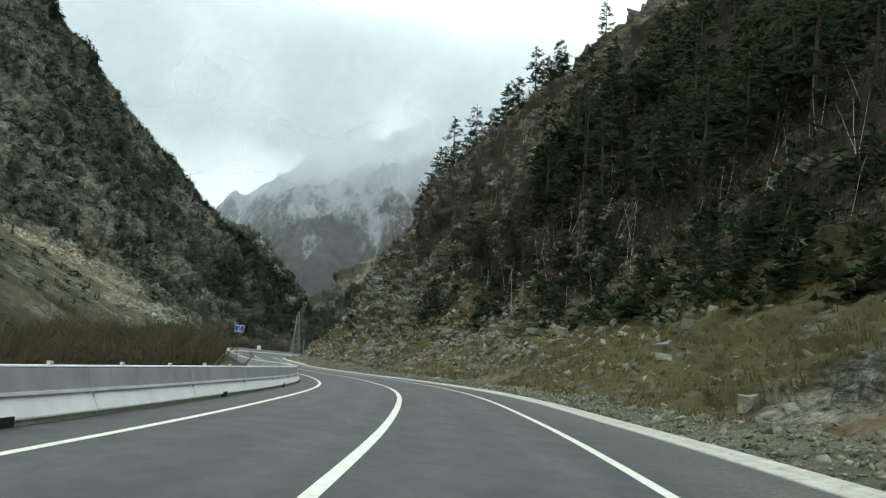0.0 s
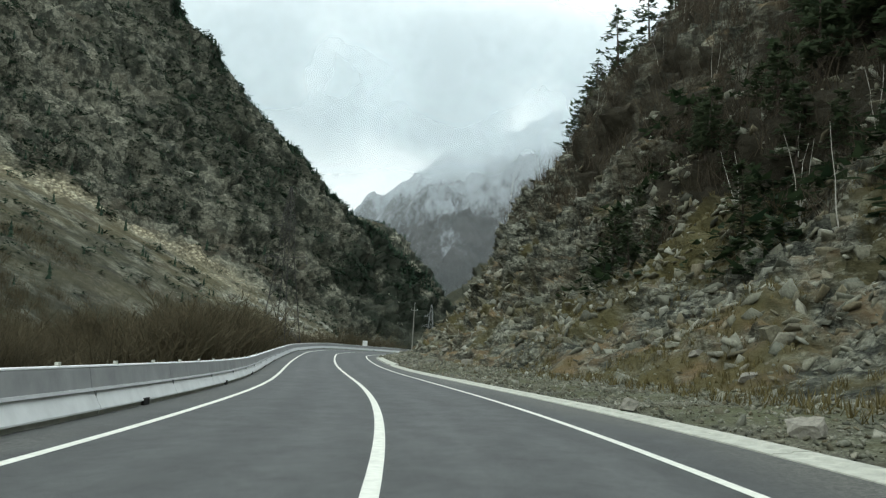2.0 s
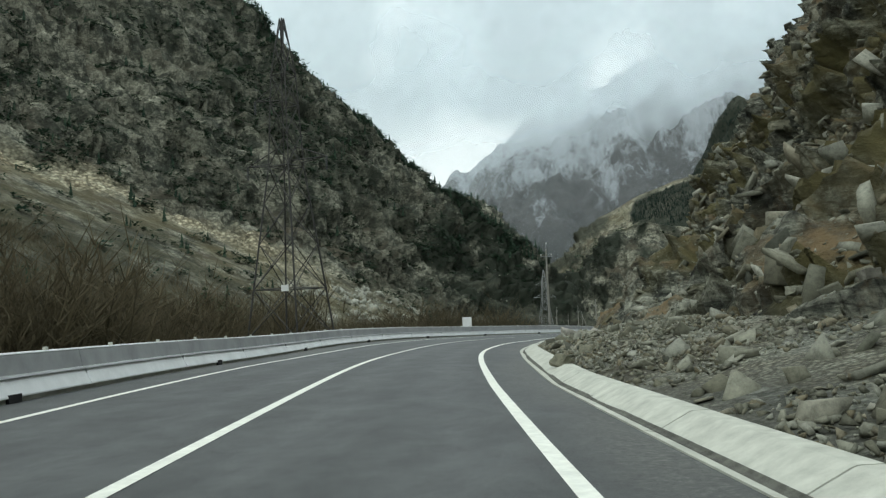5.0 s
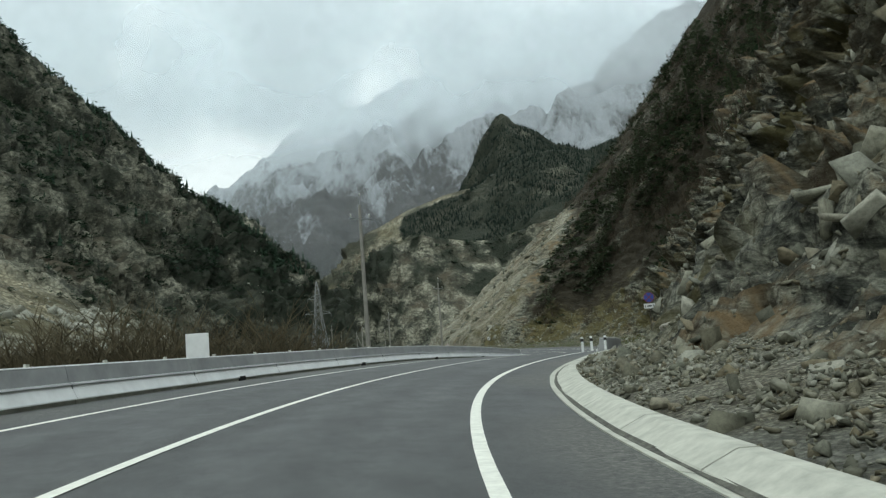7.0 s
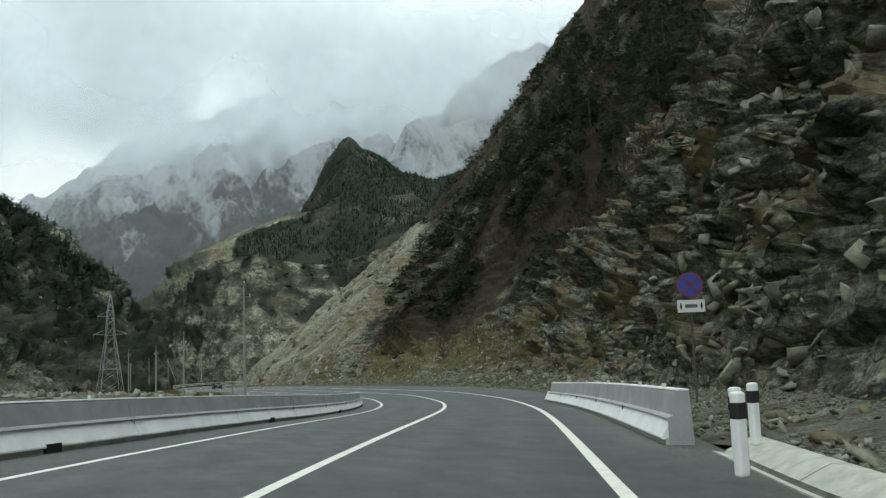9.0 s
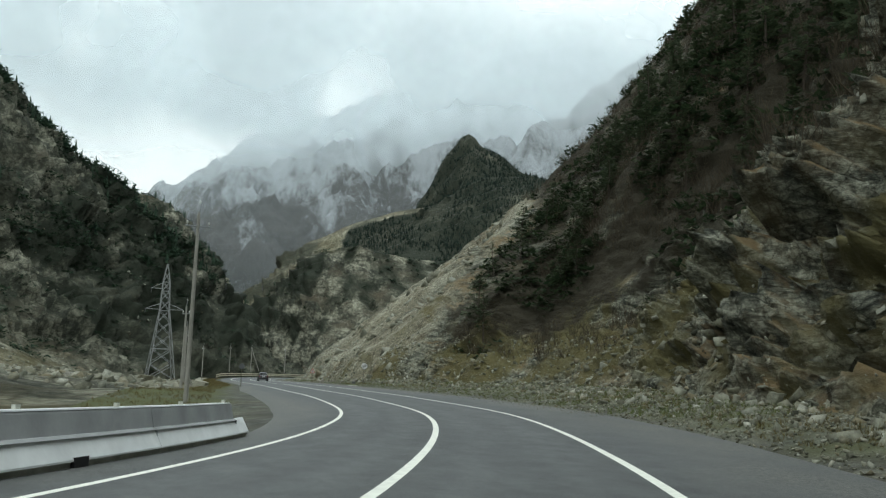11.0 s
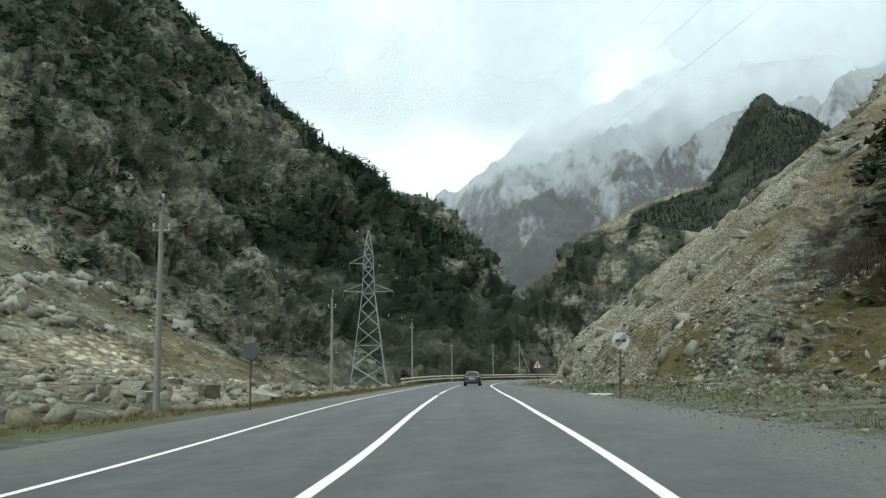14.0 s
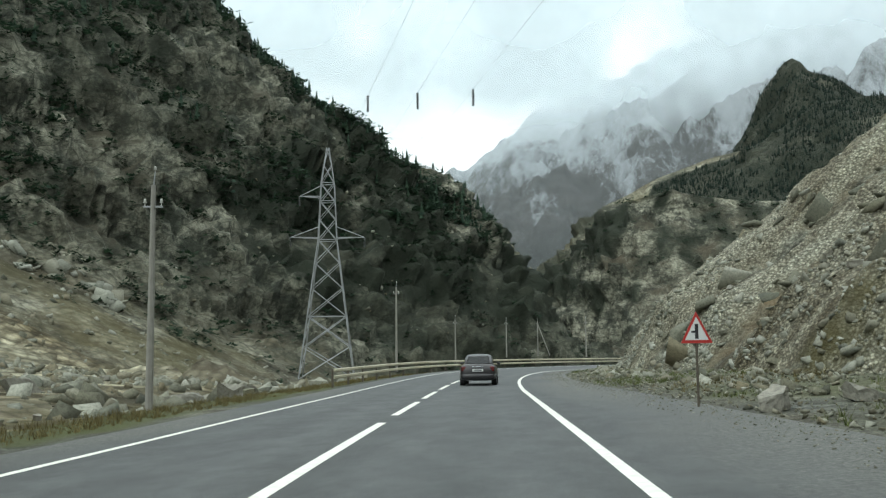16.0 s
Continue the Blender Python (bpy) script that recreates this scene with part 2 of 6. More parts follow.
# ---- mesh helpers ----
def mesh_object(name, verts, faces, mat, smooth=True):
    me = bpy.data.meshes.new(name)
    verts = np.asarray(verts, np.float32).reshape(-1, 3)
    if isinstance(faces, np.ndarray):
        me.vertices.add(len(verts))
        me.vertices.foreach_set("co", verts.ravel())
        k = faces.shape[1]
        me.loops.add(faces.size)
        me.loops.foreach_set("vertex_index", faces.ravel().astype(np.int32))
        me.polygons.add(len(faces))
        me.polygons.foreach_set("loop_start", (np.arange(len(faces)) * k).astype(np.int32))
        me.update(calc_edges=True)
    else:
        me.from_pydata([tuple(map(float, v)) for v in verts], [], [tuple(map(int, f)) for f in faces])
    me.materials.append(mat)
    if smooth:
        me.polygons.foreach_set("use_smooth", np.ones(len(me.polygons), bool))
    me.update()
    return new(name, me)


def grid_faces(nr, nc):
    i = np.arange(nr * nc).reshape(nr, nc)
    return np.stack([i[:-1, :-1], i[:-1, 1:], i[1:, 1:], i[1:, :-1]], -1).reshape(-1, 4)


def set_attr(ob, name, values):
    a = ob.data.attributes.new(name, "FLOAT", "POINT")
    a.data.foreach_set("value", np.asarray(values, np.float32).ravel())


def part(name, bm, mat, parent, label=""):
    me = bpy.data.meshes.new(name)
    bm.to_mesh(me)
    bm.free()
    me.materials.append(mat)
    ob = new(name, me)
    ob.parent = parent
    return tagged(ob, label) if label else ob


def box_bm(cx, cy, cz, sx, sy, sz, bevel=0.0, bm=None):
    out = bm or bmesh.new()
    made = bmesh.ops.create_cube(out, size=1.0, matrix=Matrix.Translation((cx, cy, cz)) @ Matrix.Diagonal((sx, sy, sz, 1)))
    if bevel:
        edges = list({e for v in made["verts"] for e in v.link_edges})
        bmesh.ops.bevel(out, geom=edges, offset=bevel, segments=2, affect="EDGES", profile=0.5)
    return out


def rod_bm(a, b, r, n=8, r2=None, bm=None):
    out = bm or bmesh.new()
    a, b = Vector(a), Vector(b)
    d = b - a
    m = Matrix.Translation((a + b) / 2) @ d.to_track_quat("Z", "Y").to_matrix().to_4x4()
    bmesh.ops.create_cone(out, cap_ends=True, segments=n, radius1=r, radius2=r if r2 is None else r2, depth=d.length, matrix=m)
    return out


def hash3(ix, iy, iz, seed):
    h = (ix.astype(np.int64) * 374761393 + iy.astype(np.int64) * 668265263 + iz.astype(np.int64) * 2147483647 + seed * 974634777) & 0xFFFFFFFF
    h = ((h ^ (h >> 13)) * 1274126177) & 0xFFFFFFFF
    h = ((h ^ (h >> 15)) * 2246822519) & 0xFFFFFFFF
    return ((h ^ (h >> 16)) & 0xFFFF) / 65535.0


def vnoise(p, seed=0):
    """Smooth value noise in -1..1 at points p (n, 3)."""
    i = np.floor(p).astype(np.int64)
    f = p - i
    f = f * f * f * (f * (f * 6 - 15) + 10)
    out = 0
    for dx in (0, 1):
        for dy in (0, 1):
            for dz in (0, 1):
                w = (f[:, 0] if dx else 1 - f[:, 0]) * (f[:, 1] if dy else 1 - f[:, 1]) * (f[:, 2] if dz else 1 - f[:, 2])
                out = out + w * hash3(i[:, 0] + dx, i[:, 1] + dy, i[:, 2] + dz, seed)
    return out * 2 - 1


def fbm(p, octaves=4, seed=0, gain=0.5, ridged=False):
    out, a, tot = 0, 1.0, 0
    for o in range(octaves):
        n = vnoise(p * 2.03 ** o + 17.3 * o, seed + o)
        out, tot, a = out + a * (1 - 2 * np.abs(n) if ridged else n), tot + a, a * gain
    return out / tot


def blocks(p, seed=0):
    """Angular rock blocks: a random step and tilt per cell of a jittered lattice."""
    i = np.floor(p).astype(np.int64)
    best, val = np.full(len(p), 9.0), np.zeros(len(p))
    for dx in (-1, 0, 1):
        for dy in (-1, 0, 1):
            for dz in (-1, 0, 1):
                c = i + (dx, dy, dz)
                h = [hash3(c[:, 0], c[:, 1], c[:, 2], seed + s) for s in range(5)]
                q = p - c - np.stack(h[:3], 1)
                d = np.abs(q).sum(1)
                near = d < best
                tilt = (h[3] - 0.5) * q[:, 2] * 2.4 + (h[0] - 0.5) * q[:, 0] * 2.0 + (h[1] - 0.5) * q[:, 1] * 2.0
                best = np.where(near, d, best)
                val = np.where(near, h[4] * 2 - 1 + tilt, val)
    return val


def strata(p, thick, dip, seed, warp=0.6):
    """Ledges: a sawtooth across beds of rock that dip along y, uneven in thickness."""
    w = p[:, 2] + dip * p[:, 1] + 0.15 * p[:, 0] + fbm(p * (0.35 / thick), 3, seed) * thick * warp
    w = w / thick
    i = np.floor(w)
    step = hash3(i, np.floor(p[:, 1] / (thick * 4) + hash3(i, i, i, seed) * 9), i, seed + 3)
    return (w - i - 0.5) * (0.4 + 1.2 * step)


def normals(P):
    du, dv = np.gradient(P, axis=0), np.gradient(P, axis=1)
    n = np.cross(dv, du)
    n /= np.linalg.norm(n, axis=-1, keepdims=True) + 1e-9
    return np.where(n[..., 2:3] < 0, -n, n)


# ---- the road's line ----
OFF_T = [0, 0.5, 1, 1.5, 2, 2.5, 3, 3.75, 4.5, 5.5, 6, 6.5, 7, 7.5, 8, 9, 10, 10.5, 11, 11.5, 12, 12.5, 13, 13.5, 14, 14.5, 15, 15.5, 16]
OFF = [-1.14, -0.86, -0.5, -0.23, -0.32, -0.71, -1.35, -2.2, -2.55, -2.56, -2.75, -2.93, -3.05, -3.08, -2.93, -2.48, -2.17, -2.05, -1.89, -1.67, -1.5, -1.28, -1.38, -1.76, -2.05, -2.18, -2.34, -2.26, -2.05]
tt = np.arange(0, 16.01, 0.1)
pc = np.stack([spline(R[:, 0], R[:, n], tt) for n in (1, 2, 3)], 1) * METRES
c8, s8 = math.cos(radians(TURN)), math.sin(radians(TURN))
eye_line = np.stack([pc[:, 0] * c8 - pc[:, 1] * s8, pc[:, 0] * s8 + pc[:, 1] * c8, pc[:, 2] + EYE], 1)
tan = np.gradient(eye_line, axis=0)
tan /= np.linalg.norm(tan, axis=1, keepdims=True)
side = np.stack([tan[:, 1], -tan[:, 0]], 1)
offs = spline(OFF_T, OFF, tt)
# cross fall of the road by y: positive where the right side is higher
BANK = [(-60, 0.024), (0, 0.024), (25, 0.02), (50, 0.028), (75, 0.019), (100, 0.018), (125, -0.002), (150, -0.019), (165, -0.02), (180, -0.044), (195, -0.047), (210, -0.033), (230, -0.025), (250, 0.006), (265, 0.019), (280, 0.029), (300, 0.032), (320, 0.027), (340, 0.022), (360, 0.011), (380, 0.02), (400, 0.017), (430, 0.0), (540, -0.02)]
cl = np.column_stack([eye_line[:, :2] + side * offs[:, None], eye_line[:, 2] - 1.2 + offs * np.interp(eye_line[:, 1], *np.array(BANK).T)])
BACK = [(cl[0, 0] + 1.2, -60, 1.8), (cl[0, 0] + 0.6, -30, 0.95)]
AHEAD = [(13.9, 394, -13.2), (11.9, 416, -14.0), (11.9, 437, -14.6), (16.0, 458, -15.3), (24.5, 478, -16.0), (38, 496, -16.7), (62, 516, -17.7), (100, 532, -18.8)]
ctl = np.array(BACK + [tuple(v) for v in cl[::4]] + [(x -0.49, y, z) for x, y, z in AHEAD])
arc = np.r_[0, np.cumsum(np.linalg.norm(np.diff(ctl[:, :2], axis=0), axis=1))]
S = np.arange(0, arc[-1], 1.5)
CL = np.stack([spline(arc, ctl[:, n], S) for n in range(3)], 1)
k = np.ones(9) / 9
for n in range(3):
    CL[4:-4, n] = np.convolve(CL[:, n], k, "valid")
TN = np.gradient(CL[:, :2], axis=0)
TN /= np.linalg.norm(TN, axis=1, keepdims=True)
SD = np.stack([TN[:, 1], -TN[:, 0]], 1)
CY = CL[:, 1]


def table(y, rows, col):
    r = np.array(rows, float)
    return np.interp(y, r[:, 0], r[:, col])


# y, left lane, right lane, paved shoulder beyond the left line, beyond the right line
WIDTHS = [(-60, 3.47, 3.57, 1.35, 1.9), (0, 3.47, 3.57, 1.48, 2.44), (25, 3.55, 3.62, 1.39, 2.05), (50, 3.65, 3.68, 1.26, 1.89), (75, 3.73, 3.68, 1.22, 1.91),
          (100, 3.69, 3.64, 1.31, 1.65), (125, 3.58, 3.55, 1.39, 1.3), (150, 3.46, 3.51, 1.44, 1.1), (165, 3.38, 3.61, 1.52, 1.46), (180, 3.35, 3.64, 1.71, 1.77),
          (195, 3.37, 3.67, 1.9, 1.61), (210, 3.39, 3.65, 1.88, 1.54), (230, 3.42, 3.61, 1.68, 1.71), (250, 3.45, 3.59, 1.39, 2.33), (265, 3.48, 3.6, 1.32, 3.09),
          (280, 3.51, 3.62, 1.29, 3.75), (300, 3.53, 3.6, 3.02, 4.16), (320, 3.57, 3.58, 3.69, 4.33), (340, 3.61, 3.61, 3.66, 4.3), (360, 3.59, 3.59, 2.01, 4.11),
          (380, 3.54, 3.5, 1.46, 3.79), (400, 3.5, 3.35, 1.6, 3.4), (440, 3.5, 3.6, 1.5, 2.0), (540, 3.5, 3.6, 1.5, 1.5)]
LL, LR, SHL, SHR = (table(CY, WIDTHS, n) for n in (1, 2, 3, 4))
EDGE_L, EDGE_R = -LL - SHL, LR + SHR
BK = np.interp(CY, *np.array(BANK).T)


def across(d, dz=0.0):
    """The line of points d metres right of the centre line."""
    d = np.broadcast_to(d, len(CL))
    return np.column_stack([CL[:, :2] + SD * np.asarray(d)[:, None], CL[:, 2] + BK * d + dz])


def strip(name, lines, mat, smooth=True):
    P = np.stack(lines, 1)
    return mesh_object(name, P.reshape(-1, 3), grid_faces(P.shape[0], P.shape[1]), mat, smooth)


road_d = [EDGE_L - 0.3] + [EDGE_L + (LR + SHR - EDGE_L) * u for u in np.linspace(0, 1, 37)] + [EDGE_R + 0.3]
road = strip("road", [across(d, -0.05 if n in (0, 38) else 0.0) for n, d in enumerate(road_d)], M_ASPHALT)
RD = np.stack(road_d, 1)
road_p = np.stack([across(d) for d in road_d], 1).reshape(-1, 3)
track = sum(np.exp(-((RD - c[:, None]) / 0.38) ** 2) for c in (-LL / 2 - 0.8, -LL / 2 + 0.8, LR / 2 - 0.8, LR / 2 + 0.8))
set_attr(road, "track", np.clip(track, 0, 1))
past = np.maximum(RD - LR[:, None], -LL[:, None] - RD)
room = np.where(RD > 0, SHR[:, None], SHL[:, None])
dust = np.clip((past - 0.15 * room) / (0.6 * room), 0, 1) * np.where(room > 1.6, 0.8, 0.45)
dust = np.clip(dust.ravel() + fbm(road_p * np.array([0.5, 0.14, 0.5]), 4, 301) * 0.9 * (dust.ravel() > 0.02), 0, 1)
set_attr(road, "dust", dust)
tagged(road, "grey asphalt two-lane mountain road with worn wheel tracks", "road", kind="structure")


def band(name, d, width, sel, label):
    P = np.stack([across(d - width / 2, 0.006), across(d + width / 2, 0.006)], 1)[sel]
    ob = mesh_object(name, P.reshape(-1, 3), grid_faces(len(P), 2), M_LINE)
    return tagged(ob, label, "road marking", kind="structure")


ALL = slice(0, len(CL))
band("edge_line", -LL, 0.15, ALL, "solid white edge line painted on asphalt")
band("edge_line", LR, 0.165, ALL, "solid white edge line painted on asphalt")
S_AT = lambda y: float(np.interp(y, CY, S))


def piece_of_line(s0, s1):
    """A stretch of the centre line between two lengths along the road."""
    ss = np.linspace(s0, s1, max(2, int((s1 - s0) / 1.5) + 2))
    c, sd = np.stack([np.interp(ss, S, CL[:, n]) for n in range(3)], 1), np.stack([np.interp(ss, S, SD[:, n]) for n in range(2)], 1)
    P = np.stack([np.column_stack([c[:, :2] + sd * w, c[:, 2] + 0.006]) for w in (-0.085, 0.085)], 1)
    ob = mesh_object("centre_line", P.reshape(-1, 3), grid_faces(len(P), 2), M_LINE)
    return tagged(ob, "broken white centre line painted on asphalt" if s1 - s0 < 20 else "solid white centre line painted on asphalt", "road marking", kind="structure")


DASH = S_AT(379.5)
piece_of_line(0.5, DASH - 9.0 - 3.0 * 0 - 2.6)
for n in range(8):
    piece_of_line(DASH - 9.0 + n * 8.2 if n else DASH - 8.6, DASH - 9.0 + n * 8.2 + 6.0 + (2.4 if n == 0 else 0))

# ---- right hillside ----
# sideways set of the road and of what stands beside it, by y
SET = [(-60, 0.5), (0, 0.5), (40, -0.27), (80, -0.79), (100, -0.76), (130, -0.36), (150, 0.13), (170, 0.55), (190, 0.65), (220, 0.57), (250, 0.35), (280, 0.01), (310, -0.19), (340, -0.37), (375, -0.49), (560, -0.49)]
# y, foot x, first angle, its height, second angle, its height, third angle
RIGHT = [(-60, 9.5, 26, 7, 42, 40, 46), (0, 9.5, 28, 7, 43, 40, 48), (40, 12.3, 30, 7, 44, 40, 48), (80, 13.5, 32, 6, 47, 30, 48), (102, 10.5, 38, 8, 48, 30, 48),
         (120, 5.6, 40, 9, 53, 30, 46), (150, -2.4, 38, 6, 58, 26, 46), (180, -3.9, 39, 7, 60, 38, 46), (205, -1.6, 40, 7, 64, 34, 46), (225, 8.2, 52, 7, 70, 36, 48),
         (240, 16, 70, 18, 52, 30, 48), (265, 27, 64, 14, 52, 30, 48), (290, 33, 52, 12, 54, 30, 48), (304, 36, 48, 12, 56, 30, 51), (320, 43, 50, 12, 56, 30, 53),
         (345, 43, 34, 8, 58, 30, 56), (372, 36, 36, 10, 57, 30, 56), (384, 30, 39, 26, 56, 30, 56), (400, 25, 40, 36, 55, 30, 56), (420, 21.5, 40, 40, 54, 30, 55), (440, 21.0, 40, 42, 50, 30, 50),
         (455, 25.5, 40, 40, 44, 30, 45), (480, 39, 40, 36, 42, 30, 44), (510, 66, 38, 30, 42, 30, 44), (560, 110, 38, 30, 42, 30, 44)]
def beside(x, y):
    return x + float(np.interp(y, *np.array(SET).T))


ry = np.concatenate([np.arange(-60, 55, 1.0), np.arange(55, 125, 0.5), np.arange(125, 146, 0.3), np.arange(146, 216, 0.22), np.arange(216, 245, 0.4), np.arange(245, 340, 0.6), np.arange(340, 520, 0.9)])
rl = np.r_[0, np.cumsum(np.interp(np.arange(186), [0, 75, 105, 185], [0.21, 0.24, 0.7, 2.1]))]


def smooth_cols(a, w):
    k = np.hanning(w + 2)[1:-1]
    k /= k.sum()
    return np.convolve(np.pad(a, (w // 2, w // 2), "edge"), k, "valid")


def profile(y):
    cols = [np.interp(y, gy0 := np.arange(-60, 521, 0.75), smooth_cols(table(gy0, RIGHT, c), 15)) for c in range(1, 7)]
    fx, a1, h1, a2, h2, a3 = cols
    fx = fx + np.interp(y, *np.array(SET).T)
    l1, l2 = h1 / np.sin(np.radians(a1)), h2 / np.sin(np.radians(a2))
    L = rl[None, :]
    u1, u2 = np.clip((L - l1[:, None]) / 3 + 0.5, 0, 1), np.clip((L - (l1 + l2)[:, None]) / 6 + 0.5, 0, 1)
    ang = np.radians(a1[:, None] * (1 - u1) + u1 * (a2[:, None] * (1 - u2) + u2 * a3[:, None]))
    ang = ang * np.clip(L / 1.2 + 0.3, 0, 1)
    d = np.diff(rl, prepend=0)
    return fx, np.cumsum(np.cos(ang) * d, 1), np.cumsum(np.sin(ang) * d, 1)


rz = np.interp(ry, CY, CL[:, 2]) - 0.15
fx, pxs, pzs = profile(ry)
RP = np.stack([fx[:, None] + pxs, np.broadcast_to(ry[:, None], pxs.shape), rz[:, None] + pzs], -1)
RN = normals(RP)
flat = RP.reshape(-1, 3)
Lg = np.broadcast_to(rl, pxs.shape).ravel()
Yg = flat[:, 1]
scree_zone = np.clip((Yg - 375 - 0.8 * Lg) / 5, 0, 1) * np.clip((490 - Yg) / 10, 0, 1) * np.clip((62 - Lg) / 8, 0, 1)
scree_zone = np.clip(scree_zone * 1.6 + 0.5 * fbm(flat * 0.12, 3, 5), 0, 1) * (scree_zone > 0.02)
rocky = np.interp(Yg, [-60, 60, 110, 140, 240, 300, 335, 350, 385, 520], [0.35, 0.35, 0.5, 1.1, 1.1, 1.1, 0.6, 0.5, 0.3, 0.3])
rocky = np.clip(rocky + 0.5 * fbm(flat * 0.05, 3, 9), 0.1, 1.2) * (1 - 0.85 * scree_zone)
big = fbm(flat * 0.055, 4, 1) * 2.6
warp = np.stack([fbm(flat * 0.2, 2, 61), fbm(flat * 0.2, 2, 62), fbm(flat * 0.2, 2, 63)], 1) * 1.2
wf = (flat + warp) @ np.array([[1, 0.12, 0.25], [-0.1, 1, 0.1], [-0.25, 0, 1]])
blk = blocks(wf * np.array([0.14, 0.14, 0.26]), 2) * 1.0 + blocks(wf * np.array([0.42, 0.42, 0.9]), 3) * 0.62 + np.clip((Lg - 5) / 6, 0.1, 1) * (blocks(wf * np.array([1.0, 1.0, 2.2]), 7) * 0.22 + blocks(wf * np.array([2.1, 2.1, 5.0]), 8) * 0.12)
def bulge(y0, w, l0, l1, out):
    """A jutting outcrop: sudden from below, falling back slowly above."""
    e = np.clip((w - np.abs(Yg - y0 - 1.5 * fbm(flat * 0.3, 2, 241))) / 1.6, 0, 1)
    return out * e * np.clip((Lg - l0 + 1.2 * fbm(flat * 0.4, 2, 242)) / 1.2, 0, 1) * np.clip((l1 - Lg) / (0.7 * (l1 - l0)), 0, 1)


crag = bulge(301, 5.5, 13.5, 28, 5.5) + bulge(303, 3.0, 9.0, 15, 2.6) + bulge(309, 3.2, 8.0, 16, 3.4) + bulge(318, 4.0, 16, 26, 3.0) + bulge(286, 4.0, 18, 30, 3.5) + bulge(274, 3.5, 14, 26, 3.0) + bulge(262, 4.0, 20, 34, 3.5) + bulge(330, 2.5, 8, 14, 2.0)
rubble = np.clip((Lg - 5) / 6, 0.15, 1)
led = strata(flat, 2.3, 0.22, 51) * 1.0 + strata(flat, 0.8, 0.25, 53) * 0.42
ribs = scree_zone * (np.abs(fbm(np.stack([Yg * 0.16 + Lg * 0.05, Lg * 0.012, 0 * Lg], 1), 3, 205)) * 3.4 - np.abs(fbm(np.stack([Yg * 0.5 + Lg * 0.1, Lg * 0.03, 0 * Lg], 1), 2, 206)) * 0.8)
cliffs = np.clip((Yg - 250) / 8, 0, 1) * np.clip((324 - Yg) / 8, 0, 1) * np.clip(Lg / 8, 0, 1) * np.clip((52 - Lg) / 10, 0, 1)
blk = blk + cliffs * (blocks(wf * np.array([0.085, 0.085, 0.12]), 12) * 2.6 + blocks(wf * np.array([0.2, 0.2, 0.3]), 13) * 0.9)
disp = (crag + ribs + big * 0.8 + rocky * (blk * 0.85 + led * rubble) + fbm(flat * 0.7, 3, 4) * 0.3) * np.clip(Lg / 5, 0.12, 1)
RP2 = flat + RN.reshape(-1, 3) * disp[:, None]
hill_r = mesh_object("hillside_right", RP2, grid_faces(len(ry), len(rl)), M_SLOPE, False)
tagged(hill_r, "steep rocky mountainside with dry grass, scree and cliffs", "mountainside", kind="structure")
grass = np.clip(1.3 - np.abs(Lg - 9) / 11, 0, 1) * np.interp(Yg, [-60, 20, 75, 100, 125, 240, 300, 335, 360, 385, 400], [1, 1, 0.95, 0.55, 0.3, 0.3, 0.3, 0.8, 1.0, 0.8, 0])
grass = np.clip(grass * 1.2 + fbm(flat * 0.16, 4, 21) * 1.9 + fbm(flat * 0.5, 3, 22) * 1.3 - 0.35, 0, 0.9) * (grass > 0.02)
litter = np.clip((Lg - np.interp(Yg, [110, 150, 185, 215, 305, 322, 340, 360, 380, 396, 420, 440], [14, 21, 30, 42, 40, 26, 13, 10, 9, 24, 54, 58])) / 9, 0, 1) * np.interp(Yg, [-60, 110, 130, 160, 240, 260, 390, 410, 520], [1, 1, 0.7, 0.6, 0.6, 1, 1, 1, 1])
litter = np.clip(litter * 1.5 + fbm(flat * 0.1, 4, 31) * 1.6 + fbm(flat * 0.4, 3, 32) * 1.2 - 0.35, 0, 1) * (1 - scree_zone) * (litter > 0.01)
set_attr(hill_r, "grass", grass)
bare = np.clip(fbm(np.stack([Yg * 0.22 + Lg * 0.07, Lg * 0.015, 0 * Lg], 1), 3, 211) * 4 - 0.1, 0, 0.75)
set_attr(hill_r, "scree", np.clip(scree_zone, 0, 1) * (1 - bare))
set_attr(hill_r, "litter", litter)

# ---- ground sheet with the left mountain and the valley ----
def smax(a, b, k):
    h = np.clip(0.5 + 0.5 * (a - b) / k, 0, 1)
    return b * (1 - h) + a * h + k * h * (1 - h)


CREST = [(-700, 700), (-420, 440), (-320, 330), (-236, 236), (-168, 156), (-88, 86), (-36, 42), (-20, 34), (-5, 22), (3, 6), (12, -16), (60, -30)]
CREST2 = [(-700, 420), (-400, 260), (-250, 170), (-150, 126), (-88, 112), (-60, 92), (-38, 62), (-10, 30), (15, -5), (40, -40)]

HILL = [(-40, -60), (-5, -12), (8, 18), (25, 33), (38, 50), (64, 56), (97, 50), (119, 49), (170, 64), (300, 90), (700, 140)]
PEAK = [(60, -60), (100, 55), (124, 98), (140, 116), (162, 150), (172, 158), (180, 180), (192, 200), (202, 214), (213, 230), (222, 237), (232, 231), (248, 222), (268, 213), (288, 198), (320, 186), (400, 215), (700, 380)]
RIDGE = [(20, -40), (60, 42), (104, 84), (153, 127), (164, 131), (206, 159), (240, 163), (280, 161), (350, 185), (460, 235), (700, 330)]
TAN = [(-60, -10), (-25, 32), (5, 51), (26, 76), (40, 88), (62, 98), (84, 110), (130, 126), (200, 140), (400, 170), (700, 200)]


